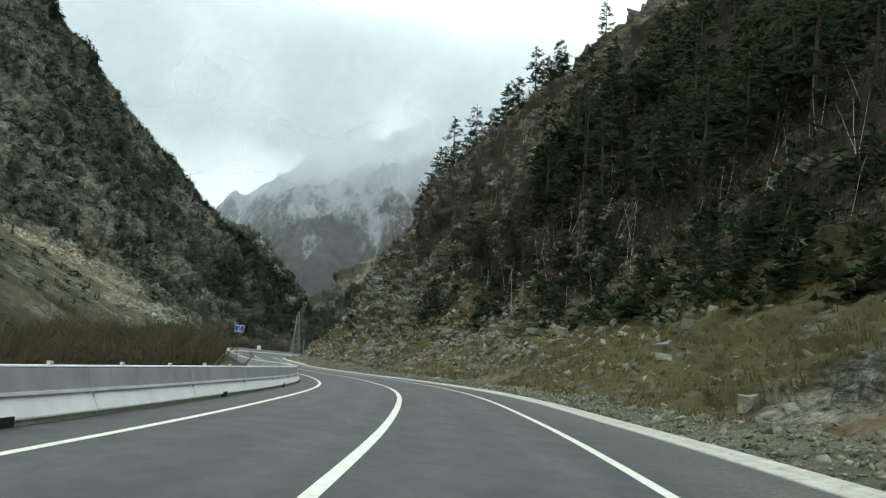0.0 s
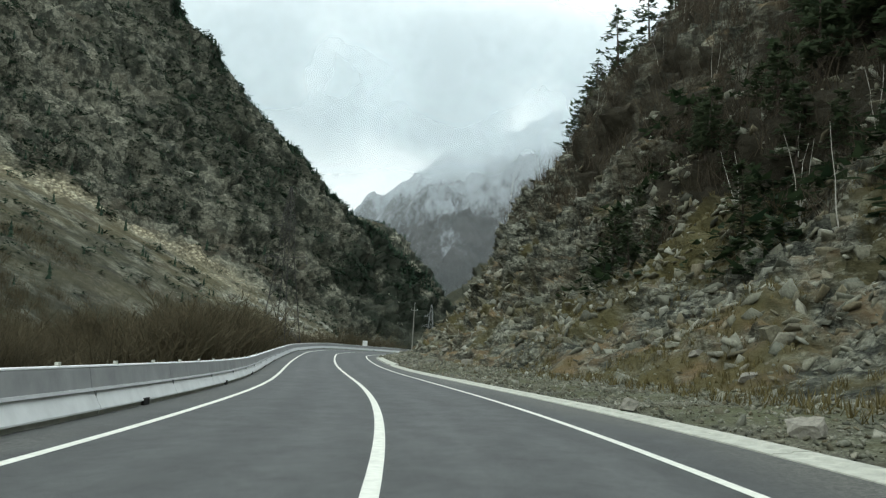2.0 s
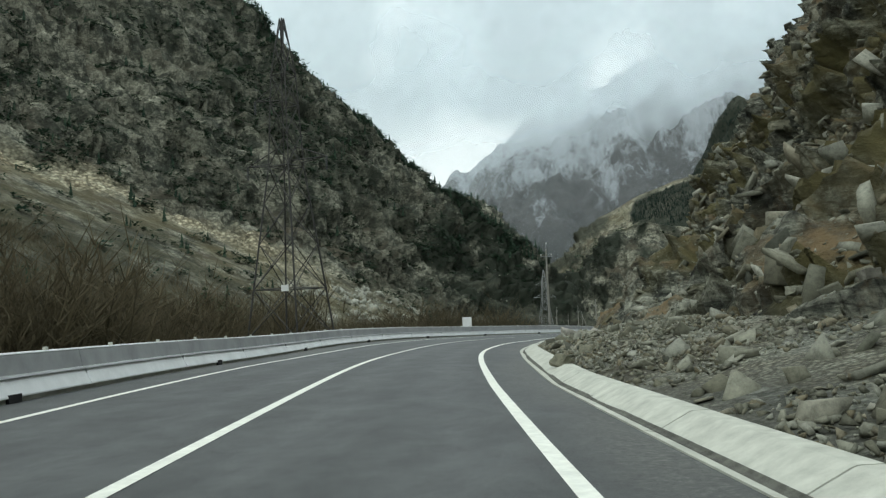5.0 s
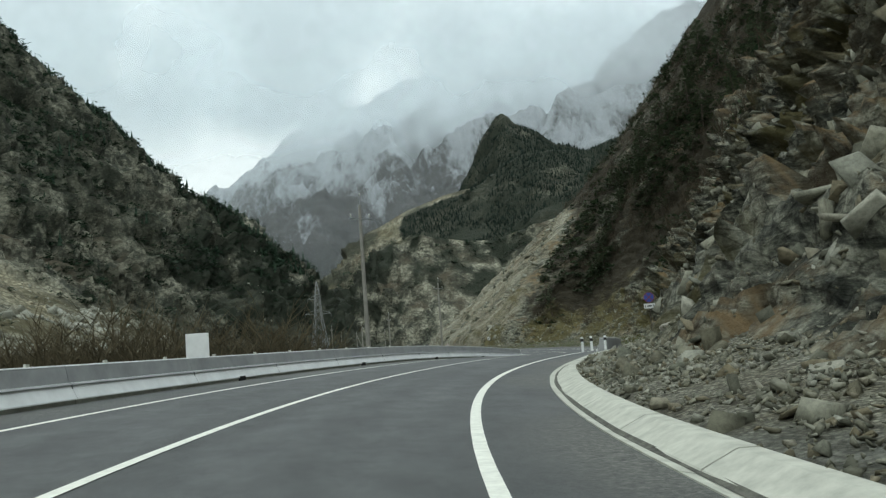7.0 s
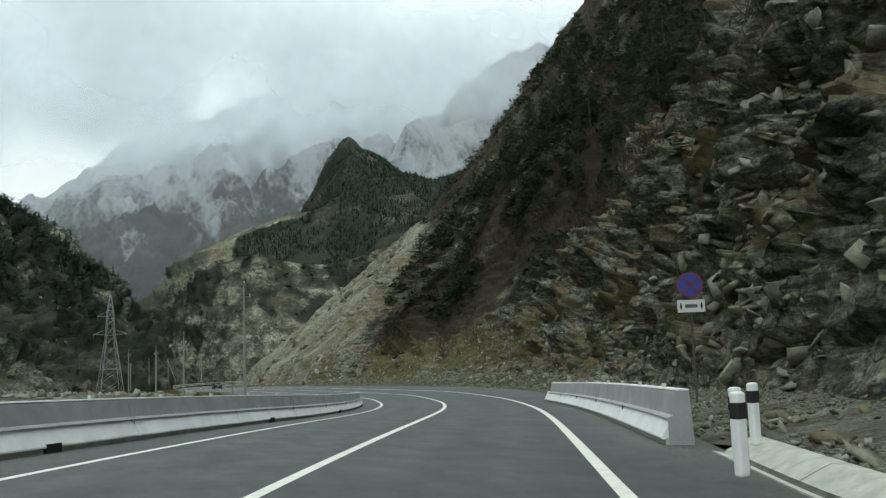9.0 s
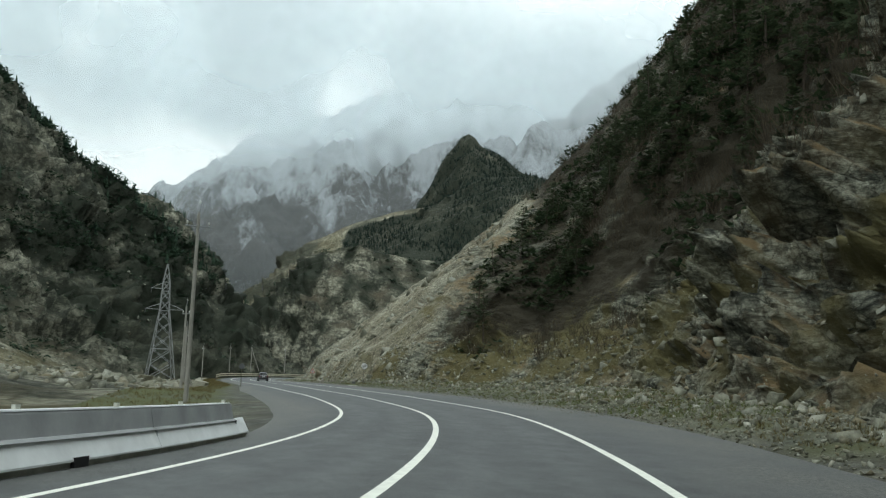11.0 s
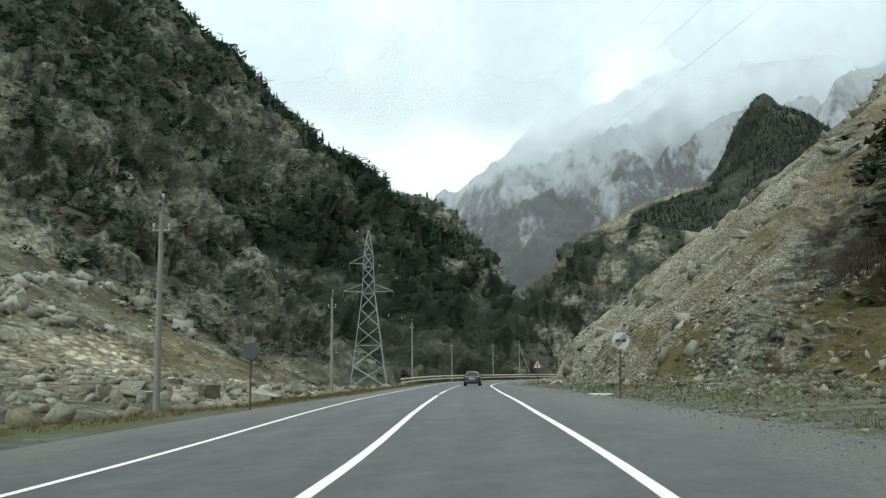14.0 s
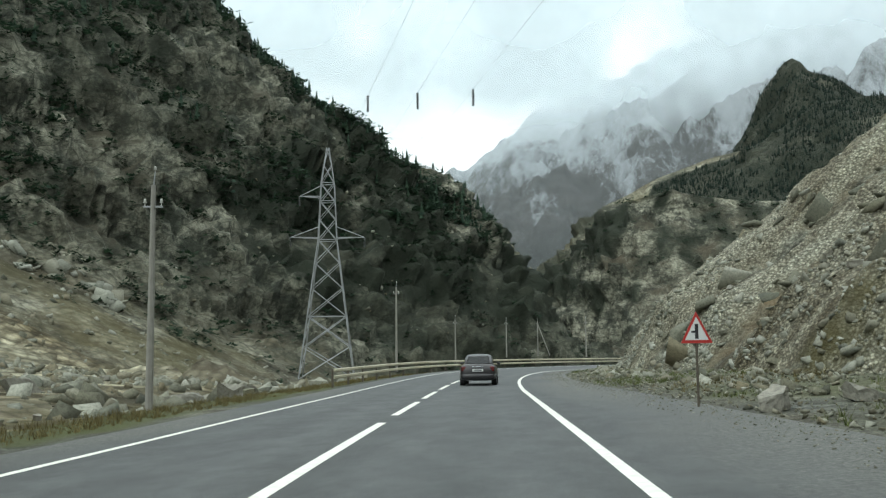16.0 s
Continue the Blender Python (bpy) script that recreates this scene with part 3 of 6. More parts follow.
def ground_height(x, y):
    """Height of the ground sheet, without the right hillside."""
    rx, rzc = np.interp(y, CY, CL[:, 0]), np.interp(y, CY, CL[:, 2])
    rzc = np.where(y > 516, -17.7 - 0.03 * (y - 516), rzc)
    d = x - rx
    drop = np.interp(y, [0, 120, 170, 285, 330, 420, 480, 560], [4, 4, 2.6, 2.6, 0.4, 0.6, 4.5, 9])
    left = np.clip((-d - 6.6) / 16, 0, 1)
    z = rzc - 0.1 - drop * left * left * (3 - 2 * left)
    z = z + np.where((y > 300) & (y < 470), np.clip(-d - 14, 0, 60) * 0.07, 0) * np.clip((y - 300) / 40, 0, 1)
    z = z - 0.5 * np.clip((17 - np.abs(d)) / 2, 0, 1)
    tx = np.where(y < 475, -52 - 0.16 * (475 - y), np.interp(y, [475, 560, 620, 690], [-52, -50, -28, -6]))
    talus = -14 + (tx - x) * 0.52
    face = 10 + (-59 - x) * 1.0 + (y - 582) * 0.58
    crest = np.interp(x, *np.array(CREST).T)
    top = crest - np.where(y > 684, (y - 684) * 0.75, 0)
    m = np.minimum(smax(face, talus, 14), top)
    m = np.where(y > 684, np.minimum(m, top), m)
    c2 = np.interp(x, *np.array(CREST2).T)
    m2 = c2 - np.abs(y - 1010) * np.where(y < 1010, 0.62, 0.5)
    # rocky hill, dark peak with the ridge before it, and the tan slope beyond the bend
    h3 = np.interp(x, *np.array(HILL).T) - np.where(y < 800, (800 - y) * 0.95, (y - 800) * 0.45)
    h4 = np.interp(x, *np.array(PEAK).T) - np.abs(y - 1190) * 0.75 + 3.5 * np.sin(x * 0.11 + y * 0.05) * np.sin(y * 0.07 - x * 0.03)
    h6 = np.interp(x, *np.array(RIDGE).T) - np.where(y < 1050, (1050 - y) * 0.62, (y - 1050) * 0.5)
    h5 = np.interp(x, *np.array(TAN).T) - np.where(y < 1080, (1080 - y) * 0.5, (y - 1080) * 0.3)
    z = smax(z, m, 5)
    for h in (m2, h3, h4, h5, h6):
        z = smax(z, h, 6)
    return z


def steps(*runs):
    out = []
    for a, b, s0, s1 in runs:
        v = a
        while v < b - 1e-6:
            out.append(v)
            v += s0 + (s1 - s0) * (v - a) / (b - a)
    return np.array(out + [runs[-1][1]])


gx = steps((-700, -260, 16, 6), (-260, -110, 3.2, 2.0), (-110, -20, 1.8, 1.2), (-20, 50, 1.2, 1.2), (50, 150, 3, 4), (150, 700, 5, 14))
gy = steps((-120, -20, 8, 4), (-20, 380, 2.4, 2.0), (380, 700, 1.7, 1.8), (700, 1300, 3, 6), (1300, 1600, 12, 20))
GX, GY = np.meshgrid(gx, gy)
gp = np.stack([GX, GY, ground_height(GX, GY)], -1)
gn = normals(gp)
gf = gp.reshape(-1, 3)
steep = np.clip((0.9 - gn.reshape(-1, 3)[:, 2]) / 0.25, 0, 1)
dist_road = np.abs(gf[:, 0] - np.interp(gf[:, 1], CY, CL[:, 0]))
quiet = np.clip((dist_road - 12) / 12, 0, 1) * np.where((gf[:, 1] > 940) & (gf[:, 0] > -30), 0.75, 1)
gw = gf + np.stack([fbm(gf * 0.06, 2, 61), fbm(gf * 0.06, 2, 62), fbm(gf * 0.06, 2, 63)], 1) * 4
gd = steep * (fbm(gf * 0.012, 4, 41) * 9 + blocks(gw * np.array([0.045, 0.045, 0.07]), 43) * 4.0 + blocks(gw * np.array([0.13, 0.13, 0.22]), 47) * 2.0 + blocks(gw * np.array([0.33, 0.33, 0.6]), 49) * 0.9 + strata(gf, 9.0, 0.2, 57) * 1.5 + strata(gf, 3.6, 0.2, 59) * 0.5) + fbm(gf * 0.09, 3, 44) * 0.7
gd = gd * quiet
G2 = gf + gn.reshape(-1, 3) * gd[:, None]
ground = mesh_object("ground", G2, grid_faces(len(gy), len(gx)), M_FAR, False)
tagged(ground, "valley floor and rocky forested mountain slopes", "ground", kind="structure")
g_grass = np.clip(1 - steep * 3.5, 0, 1) * np.clip(0.45 + fbm(gf * 0.1, 3, 61) * 1.4, 0, 0.9)
def scrubby(p):
    """Where dark scrub and soil lie over the rock: broad drifts broken into small patches."""
    return fbm(p * 0.03, 4, 71) * 1.9 + fbm(p * 0.10, 3, 171) * 2.0


gx_, gy_, gz_ = gf.T
# Dark cover: litter, soil and wood, with the shade of scrub in its colour.
g_litter_shade = np.clip(scrubby(gf) + 0.22, 0, 1) * np.clip(steep * 2, 0, 1) * np.clip((gz_ + 8) / 12, 0, 1)
cones = 0.36 * np.clip(0.45 + 2.4 * fbm(np.stack([gx_ * 0.006, gy_ * 0.03, gz_ * 0.006], 1), 3, 82), 0, 1)
g_scree = np.clip(1.1 - np.abs(steep - 0.35) * 3 + fbm(gf * 0.03, 3, 81) * 1.5, 0, 1) * ((gy_ < 640) | ((np.abs(gx_ - 60) < 60) & (gy_ > 980)))
low = (gy_ < 440) & (gz_ < 46)
g_scree = np.where(low, np.maximum(g_scree * 0.3, cones * np.clip((300 - gy_) / 40, 0, 1) * np.clip((46 - gz_) / 12, 0, 1) * np.clip(steep * 3, 0, 1)), g_scree)
g_litter_shade = np.where(low, np.clip(g_litter_shade + 0.15 + 0.24 * np.clip((300 - gy_) / 40, 0, 1) * np.clip(0.8 + 2 * fbm(gf * 0.08, 3, 84), 0, 1.4) + 0.4 * np.clip((gy_ - 260) / 40, 0, 1) * np.clip((430 - gy_) / 40, 0, 1), 0, 1) * (1 - 0.8 * g_scree), g_litter_shade)
g_litter_shade = np.where((gy_ > 284) & (dist_road < 40) & (steep < 0.2) & (gy_ < 470), g_litter_shade * 0.15, g_litter_shade)
g_litter_shade = np.where((gy_ > 440) & (gy_ < 720) & (gz_ > 12 - (gy_ - 440) * 0.3), np.clip(g_litter_shade + (0.28 + 0.5 * fbm(gf * 0.05, 4, 76) + 0.3 * (gz_ < 14)) * np.clip((gy_ - 440) / 40, 0, 1), 0, 1), g_litter_shade)
g_scree = g_scree * np.clip((530 - gy_) / 50, 0.25, 1)
bank = (gy_ > 375) & (gy_ < 480) & (gz_ < 14) & (dist_road > 9) & (gx_ > -66)
g_scree = np.where(bank, np.clip(0.85 + 1.4 * fbm(gf * 0.05, 3, 83), 0.2, 1), g_scree)
g_grass = np.where(bank & (dist_road > 15), g_grass * 0.15, g_grass)
g_litter_shade = np.where(bank, g_litter_shade * 0.2, np.where((gy_ > 400) & (gy_ < 580) & (gz_ < 42) & (gx_ > -130), g_litter_shade * 0.4, np.where((gy_ > 430) & (gy_ < 720) & (gz_ > 42), np.clip(g_litter_shade + 0.22, 0, 1), g_litter_shade)))
g_litter_shade = np.where((gx_ < -72) & (gy_ < 660) & (gz_ > 30), g_litter_shade * 0.5, g_litter_shade)
g_litter_shade = np.where((gy_ > 515) & (gy_ < 720), np.clip(g_litter_shade + 0.25 * np.clip((gy_ - 515) / 40, 0, 1), 0, 1), g_litter_shade)
hill3 = (gy_ > 690) & (gy_ < 880) & (gx_ > -12)
g_litter_shade = np.where(hill3, np.clip(scrubby(gf) + 0.5, 0.1, 1), g_litter_shade)
# beyond the bend: wooded peak and ridge, tan grassy slope
woods = (gy_ > 850) & (gx_ > 70 + 30 * fbm(gf * 0.03, 3, 254)) & ((gy_ < 1064) | (gz_ > np.interp(gx_, *np.array(TAN).T) - np.abs(gy_ - 1080) * 0.3 + 5))
tan_slope = (gy_ > 900) & (gx_ > -30) & (gx_ < 240) & ~woods
g_litter_shade = np.where(woods, np.clip(0.95 + 0.6 * fbm(gf * 0.03, 4, 78), 0.5, 1), np.where(tan_slope, np.clip(0.4 + fbm(gf * 0.03, 3, 79) * 2, 0, 0.8), g_litter_shade))
g_grass = np.where(tan_slope, np.clip(fbm(gf * 0.02, 3, 80) * 2, 0, 0.4), g_grass)
g_scree = np.where(tan_slope, 0.36, np.where(woods, 0, g_scree))
set_attr(ground, "grass", g_grass)
set_attr(ground, "litter", g_litter_shade)
set_attr(ground, "scree", g_scree)

# ---- far snowy mountains ----
def snow_rock():
    """Dark rock and wood low down, snow lying in gullies and ledges higher up."""
    m, t, b = material("snowy_rock")
    geo = t.nodes.new("ShaderNodeNewGeometry")
    sep = t.nodes.new("ShaderNodeSeparateXYZ")
    t.links.new(geo.outputs["Position"], sep.inputs[0])
    n = noise_tex(t, 0.020, 9, 0.74, (1.0, 0.35, 0.35))
    h = node(t, "MapRange")
    h.inputs["From Min"].default_value, h.inputs["From Max"].default_value = 10, 430
    t.links.new(sep.outputs["Z"], h.inputs["Value"])
    snow = ramp(t, mix(t, 0.30, n, h.outputs[0]), [(0.47, (0, 0, 0)), (0.55, (0.7, 0.7, 0.7)), (0.72, (1, 1, 1))])
    rock = mix(t, noise_tex(t, 0.05, 8, 0.75), (0.006, 0.008, 0.009), (0.095, 0.092, 0.085))
    wooded = mix(t, noise_tex(t, 0.09, 6, 0.7), (0.008, 0.012, 0.012), (0.045, 0.05, 0.045))
    col = mix(t, snow, rock, (0.36, 0.385, 0.41))
    t.links.new(mix(t, attr(t, "wood"), col, wooded), b.inputs["Base Color"])
    b.inputs["Roughness"].default_value = 0.9
    bump(t, b, n, 1.0, 14.0)
    return m


fx2, fy2 = steps((-900, -340, 12, 6), (-340, 620, 4.5, 4.5), (620, 1500, 6, 16)), steps((1240, 1540, 6, 5), (1540, 2060, 6, 6), (2060, 2420, 16, 24))
FX, FY = np.meshgrid(fx2, fy2)
FP = np.stack([FX, FY, 0 * FX], -1).reshape(-1, 3)
SNOW_CREST = [(-900, 120), (-420, 190), (-277, 256), (-235, 296), (-206, 306), (-167, 332), (-125, 350), (-68, 394), (92, 462), (215, 510), (372, 560), (637, 610), (1500, 650)]
xr = FX.ravel() + fbm(FP * 0.004, 3, 90) * 60
crest_f = np.interp(xr, *np.array(SNOW_CREST).T)
spur = fbm(np.stack([xr * 0.008, FY.ravel() * 0.0012, 0 * xr], 1), 4, 91, 0.55, True)
front = np.abs(FY.ravel() - 2000)
main = crest_f - front * np.where(FY.ravel() < 2000, 0.60, 0.25) + spur * np.clip(front / 300, 0.15, 1) * 85
# a wooded spur in front of them
NOSE = [(-200, -20), (-100, 88), (-72, 126), (-56, 165), (-34, 196), (-8, 214), (16, 212), (36, 193), (60, 187), (110, 165), (220, 120), (400, 40)]
nose = np.interp(FX.ravel() + fbm(FP * 0.02, 3, 93) * 10, *np.array(NOSE).T) - np.abs(FY.ravel() - 1500) * np.where(FY.ravel() < 1500, 0.85, 0.5)
# a rocky shoulder behind the dark peak
CRAG = [(150, 60), (320, 250), (345, 295), (362, 306), (378, 332), (394, 350), (420, 352), (442, 368), (490, 420), (575, 468), (800, 560), (1500, 700)]
shoulder = np.interp(FX.ravel() + fbm(FP * 0.02, 3, 94) * 8, *np.array(CRAG).T) - np.abs(FY.ravel() - 1500) * np.where(FY.ravel() < 1500, 0.9, 0.6)
main = smax(main, shoulder, 8)
FP[:, 2] = smax(main, nose, 12) + (fbm(FP * 0.012, 5, 95, 0.6, True) - 0.5) * 22 + fbm(np.stack([FX.ravel() * 0.05, FY.ravel() * 0.012, 0 * xr], 1), 4, 96, 0.6, True) * 9 - 4 + blocks(FP * 0.03, 97) * 5
far = mesh_object("snow_mountains", FP, grid_faces(len(fy2), len(fx2)), snow_rock(), False)
tagged(far, "distant snow-dusted mountains rising into low cloud", "mountains", kind="structure")
wood_low = 0.8 * np.clip((80 - FP[:, 2] + fbm(FP * 0.015, 4, 99) * 140) / 90, 0, 1)
set_attr(far, "wood", np.clip(np.maximum(wood_low, 0.5 * np.clip((nose - main - 4 + fbm(FP * 0.03, 4, 98) * 90) / 60, 0, 1)), 0, 1))


# ---- low cloud and haze sheets ----
def cloud_material(name, density, soft_z, z_low, scale, haze, top):
    m, t, b = material(name)
    t.nodes.remove(b)
    out = t.nodes["Material Output"]
    tr, df, tl = t.nodes.new("ShaderNodeBsdfTransparent"), node(t, "BsdfDiffuse", Color=(0.84, 0.905, 0.945, 1)), node(t, "BsdfTranslucent", Color=(0.84, 0.905, 0.945, 1))
    half, mx = t.nodes.new("ShaderNodeMixShader"), t.nodes.new("ShaderNodeMixShader")
    t.links.new(df.outputs[0], half.inputs[1])
    t.links.new(tl.outputs[0], half.inputs[2])
    geo, sep = t.nodes.new("ShaderNodeNewGeometry"), t.nodes.new("ShaderNodeSeparateXYZ")
    t.links.new(geo.outputs["Position"], sep.inputs[0])
    up = t.nodes.new("ShaderNodeMapRange")
    up.inputs["From Min"].default_value, up.inputs["From Max"].default_value = z_low, z_low + soft_z
    up.interpolation_type = "SMOOTHSTEP"
    t.links.new(sep.outputs["Z"], up.inputs["Value"])
    n = node(t, "MapRange")
    n.inputs["From Min"].default_value, n.inputs["From Max"].default_value, n.inputs["To Min"].default_value, n.inputs["To Max"].default_value = 0.35, 0.65, -0.7, 0.7
    t.links.new(noise_tex(t, scale, 3.5, 0.5), n.inputs["Value"])
    add = t.nodes.new("ShaderNodeMath")
    add.operation = "MULTIPLY_ADD"
    t.links.new(up.outputs[0], add.inputs[0])
    t.links.new(n.outputs[0], add.inputs[1])
    t.links.new(up.outputs[0], add.inputs[2])
    mul = t.nodes.new("ShaderNodeMath")
    mul.operation, mul.use_clamp, mul.inputs[1].default_value = "MULTIPLY", True, density
    t.links.new(add.outputs[0], mul.inputs[0])
    # An even veil over the whole sheet imitates aerial haze.
    thin = t.nodes.new("ShaderNodeMath")
    thin.operation, thin.use_clamp, thin.inputs[1].default_value = "ADD", True, haze
    t.links.new(mul.outputs[0], thin.inputs[0])
    fade, cut = t.nodes.new("ShaderNodeMapRange"), t.nodes.new("ShaderNodeMath")
    fade.inputs["From Min"].default_value, fade.inputs["From Max"].default_value, fade.inputs["To Min"].default_value, fade.inputs["To Max"].default_value = top, top + 240, 1.0, 0.0
    fade.interpolation_type = "SMOOTHSTEP"
    cut.operation = "MULTIPLY"
    t.links.new(sep.outputs["Z"], fade.inputs["Value"])
    t.links.new(thin.outputs[0], cut.inputs[0])
    t.links.new(fade.outputs[0], cut.inputs[1])
    t.links.new(cut.outputs[0], mx.inputs[0])
    t.links.new(tr.outputs[0], mx.inputs[1])
    t.links.new(half.outputs[0], mx.inputs[2])
    t.links.new(mx.outputs[0], out.inputs["Surface"])
    return m


def cloud(y, zlow, soft, density, scale, haze, top):
    xs = np.linspace(-1500, 1900, 30)
    P = [(x, y + 60 * math.sin(x * 0.004), z) for z in (-40, 500, 1400) for x in xs]
    ob = mesh_object("cloud_bank", P, grid_faces(3, 30), cloud_material("low_cloud_haze", density, soft, zlow, scale, haze, top))
    ob.visible_shadow = False
    return tagged(ob, "soft grey-white low cloud on the mountains with added thin haze", "cloud", kind="structure")


cloud(1290, 205, 330, 0.62, 0.006, 0.11, 350)
cloud(1590, 200, 230, 0.70, 0.005, 0.11, 450)
cloud(1800, 235, 200, 0.88, 0.004, 0.11, 520)

# ---- verges ----
def verge(name, inner, outer, ys, label, grass_w, scree_w, cols=14, rough=0.12, on_ground=False):
    sel = np.where((CY >= ys[0]) & (CY <= ys[1]))[0]
    u = np.linspace(0, 1, cols)
    a, b = inner[sel], outer[sel]
    P = a[:, None] + (b - a)[:, None] * u[None, :, None]
    F = P.reshape(-1, 3)
    lift = (np.clip(u * 6, 0, 1) * np.clip((1 - u) * 6, 0.15, 1))[None, :].repeat(len(sel), 0).ravel()
    F[:, 2] += (fbm(F * 0.5, 3, 15) * rough + fbm(F * 2.0, 2, 16) * rough * 0.5) * lift
    ob = mesh_object(name, F, grid_faces(len(sel), cols), M_VERGE, True)
    uu = np.broadcast_to(u, (len(sel), cols)).ravel()
    g = np.clip(np.interp(uu, *grass_w) + fbm(F * 0.35, 3, 18) * 0.8, 0, 1)
    g = g * np.interp(F[:, 1], [118, 135, 236, 262], [1, 0, 0, 1]) if name == "verge_right" else g
    set_attr(ob, "grass", g * (np.interp(uu, *grass_w) > 0.02))
    set_attr(ob, "scree", np.clip(np.interp(uu, *scree_w) + 1.3 * fbm(F * 0.4, 3, 20) - 0.05, 0, 1))
    set_attr(ob, "litter", np.clip(0.35 + fbm(F * 0.8, 3, 19), 0, 0.5) * np.clip(1 - uu * 3, 0, 1))
    return tagged(ob, label, "verge", kind="structure")


foot = np.column_stack([np.interp(CY, ry, fx) + 1.2, CY, CL[:, 2] + 0.25])
near_foot = across(EDGE_R + np.interp(CY, [128, 131, 233, 236], [0.45, 0.66, 0.66, 0.25]), np.interp(CY, [128, 132, 233, 236], [0.03, 0.12, 0.12, -0.06]))
# the foot at the same station, seen square to the road
foot_d = np.array([max(np.min(np.where(np.abs((foot[:, :2] - CL[i, :2]) @ TN[i]) < 3, (foot[:, :2] - CL[i, :2]) @ SD[i], 99)), EDGE_R[i] + 1.2) for i in range(len(CL))])
foot_d = np.minimum(foot_d, 30)
outer_r = across(foot_d + 0.9, 0.25 + np.interp(CY, [60, 130, 150, 222, 240], [0.1, 0.4, 0.9, 0.9, 0.3]))
verge("verge_right", near_foot, outer_r, (-58, 500), "gravel verge with stones and dry grass below the slope", ([0, 0.2, 0.5, 1], [0, 0.35, 0.45, 0.25]), ([0, 1], [1, 0.9]), 18, 0.07)
lo = across(EDGE_L - np.interp(CY, [-60, 270, 300, 335, 360, 470], [3.5, 3.5, 13, 9, 3.6, 3.6]))
lo[:, 2] = np.where(CY < 280, CL[:, 2] - 1.4, ground_height(lo[:, 0], lo[:, 1]) + 0.3)
verge("verge_left", across(EDGE_L - 0.25, -0.06), lo, (-58, 470), "dark gravel and yellow grass verge beside the road", ([0, 0.12, 0.3, 1], [0, 0.1, 0.95, 0.85]), ([0, 0.4, 1], [0.4, 0.3, 0.1]), 18, 0.1)

# ---- kerbs: cast concrete lengths with a gutter ----
def swept(name, sections, s0, s1, d_line, mat, parent=None, steps_per=1.0, caps=True):
    """A profile of (offset, height) swept along the road between two lengths."""
    ss = np.linspace(s0, s1, max(2, int((s1 - s0) / steps_per) + 1))
    c = np.stack([np.interp(ss, S, CL[:, n]) for n in range(3)], 1)
    sd = np.stack([np.interp(ss, S, SD[:, n]) for n in range(2)], 1)
    sd /= np.linalg.norm(sd, axis=1, keepdims=True)
    d = np.interp(ss, S, d_line)
    bk = np.interp(ss, S, BK)
    P = np.stack([np.column_stack([c[:, :2] + sd * (d + o)[:, None], c[:, 2] + bk * (d + o) + h]) for o, h in sections], 1)
    k = len(sections)
    faces = [tuple(f) for f in grid_faces(len(ss), k)]
    if caps:
        faces += [tuple(range(k)), tuple(reversed(range((len(ss) - 1) * k, len(ss) * k)))]
    origin = P[0].mean(0)
    ob = mesh_object(name, P.reshape(-1, 3) - origin, faces, mat, False)
    ob.location = origin
    if parent is not None:
        ob.parent = parent
        ob.location = Vector(origin) - parent.location
    return ob


LOW_KERB = [(0.0, -0.1), (0.02, 0.02), (0.06, 0.035), (0.30, 0.04), (0.34, 0.07), (0.60, 0.08), (0.64, 0.05), (0.66, -0.15)]
HIGH_KERB = [(0.0, -0.1), (0.0, 0.02), (0.12, 0.0), (0.17, -0.01), (0.20, 0.03), (0.50, 0.19), (0.54, 0.205), (0.72, 0.21), (0.76, 0.18), (0.78, -0.15)]
random.seed(4)
for y0, y1, sec, gap, lab in ((-40, 130.2, LOW_KERB, 3.0, "low dusty concrete kerb stone along the asphalt"), (129.6, 234, HIGH_KERB, 3.4, "sloped pale concrete kerb length with a dirty gutter")):
    a, b = S_AT(y0), S_AT(y1)
    n = int((b - a) / gap)
    gap = (b - a) / n
    for i in range(n):
        lift = random.uniform(-0.004, 0.004)
        jit = [(o, h + lift) for o, h in sec]
        tagged(swept("kerb_stone", jit, a + i * gap + 0.015, a + (i + 1) * gap - 0.015, EDGE_R - 0.05, M_KERB), lab, "kerb", "kerb stones along the road")

GUTTER = [(0.12, 0.0), (0.14, 0.008), (0.17, 0.014), (0.20, 0.036), (0.22, 0.03)]
gut = swept("gutter_dirt", GUTTER, S_AT(131), S_AT(233), EDGE_R - 0.05 + 0.03 * np.sin(S * 0.9) * np.sin(S * 0.23), M_DIRT)
tagged(gut, "dark grit and dirt lying in the kerb gutter", "dirt", kind="structure")

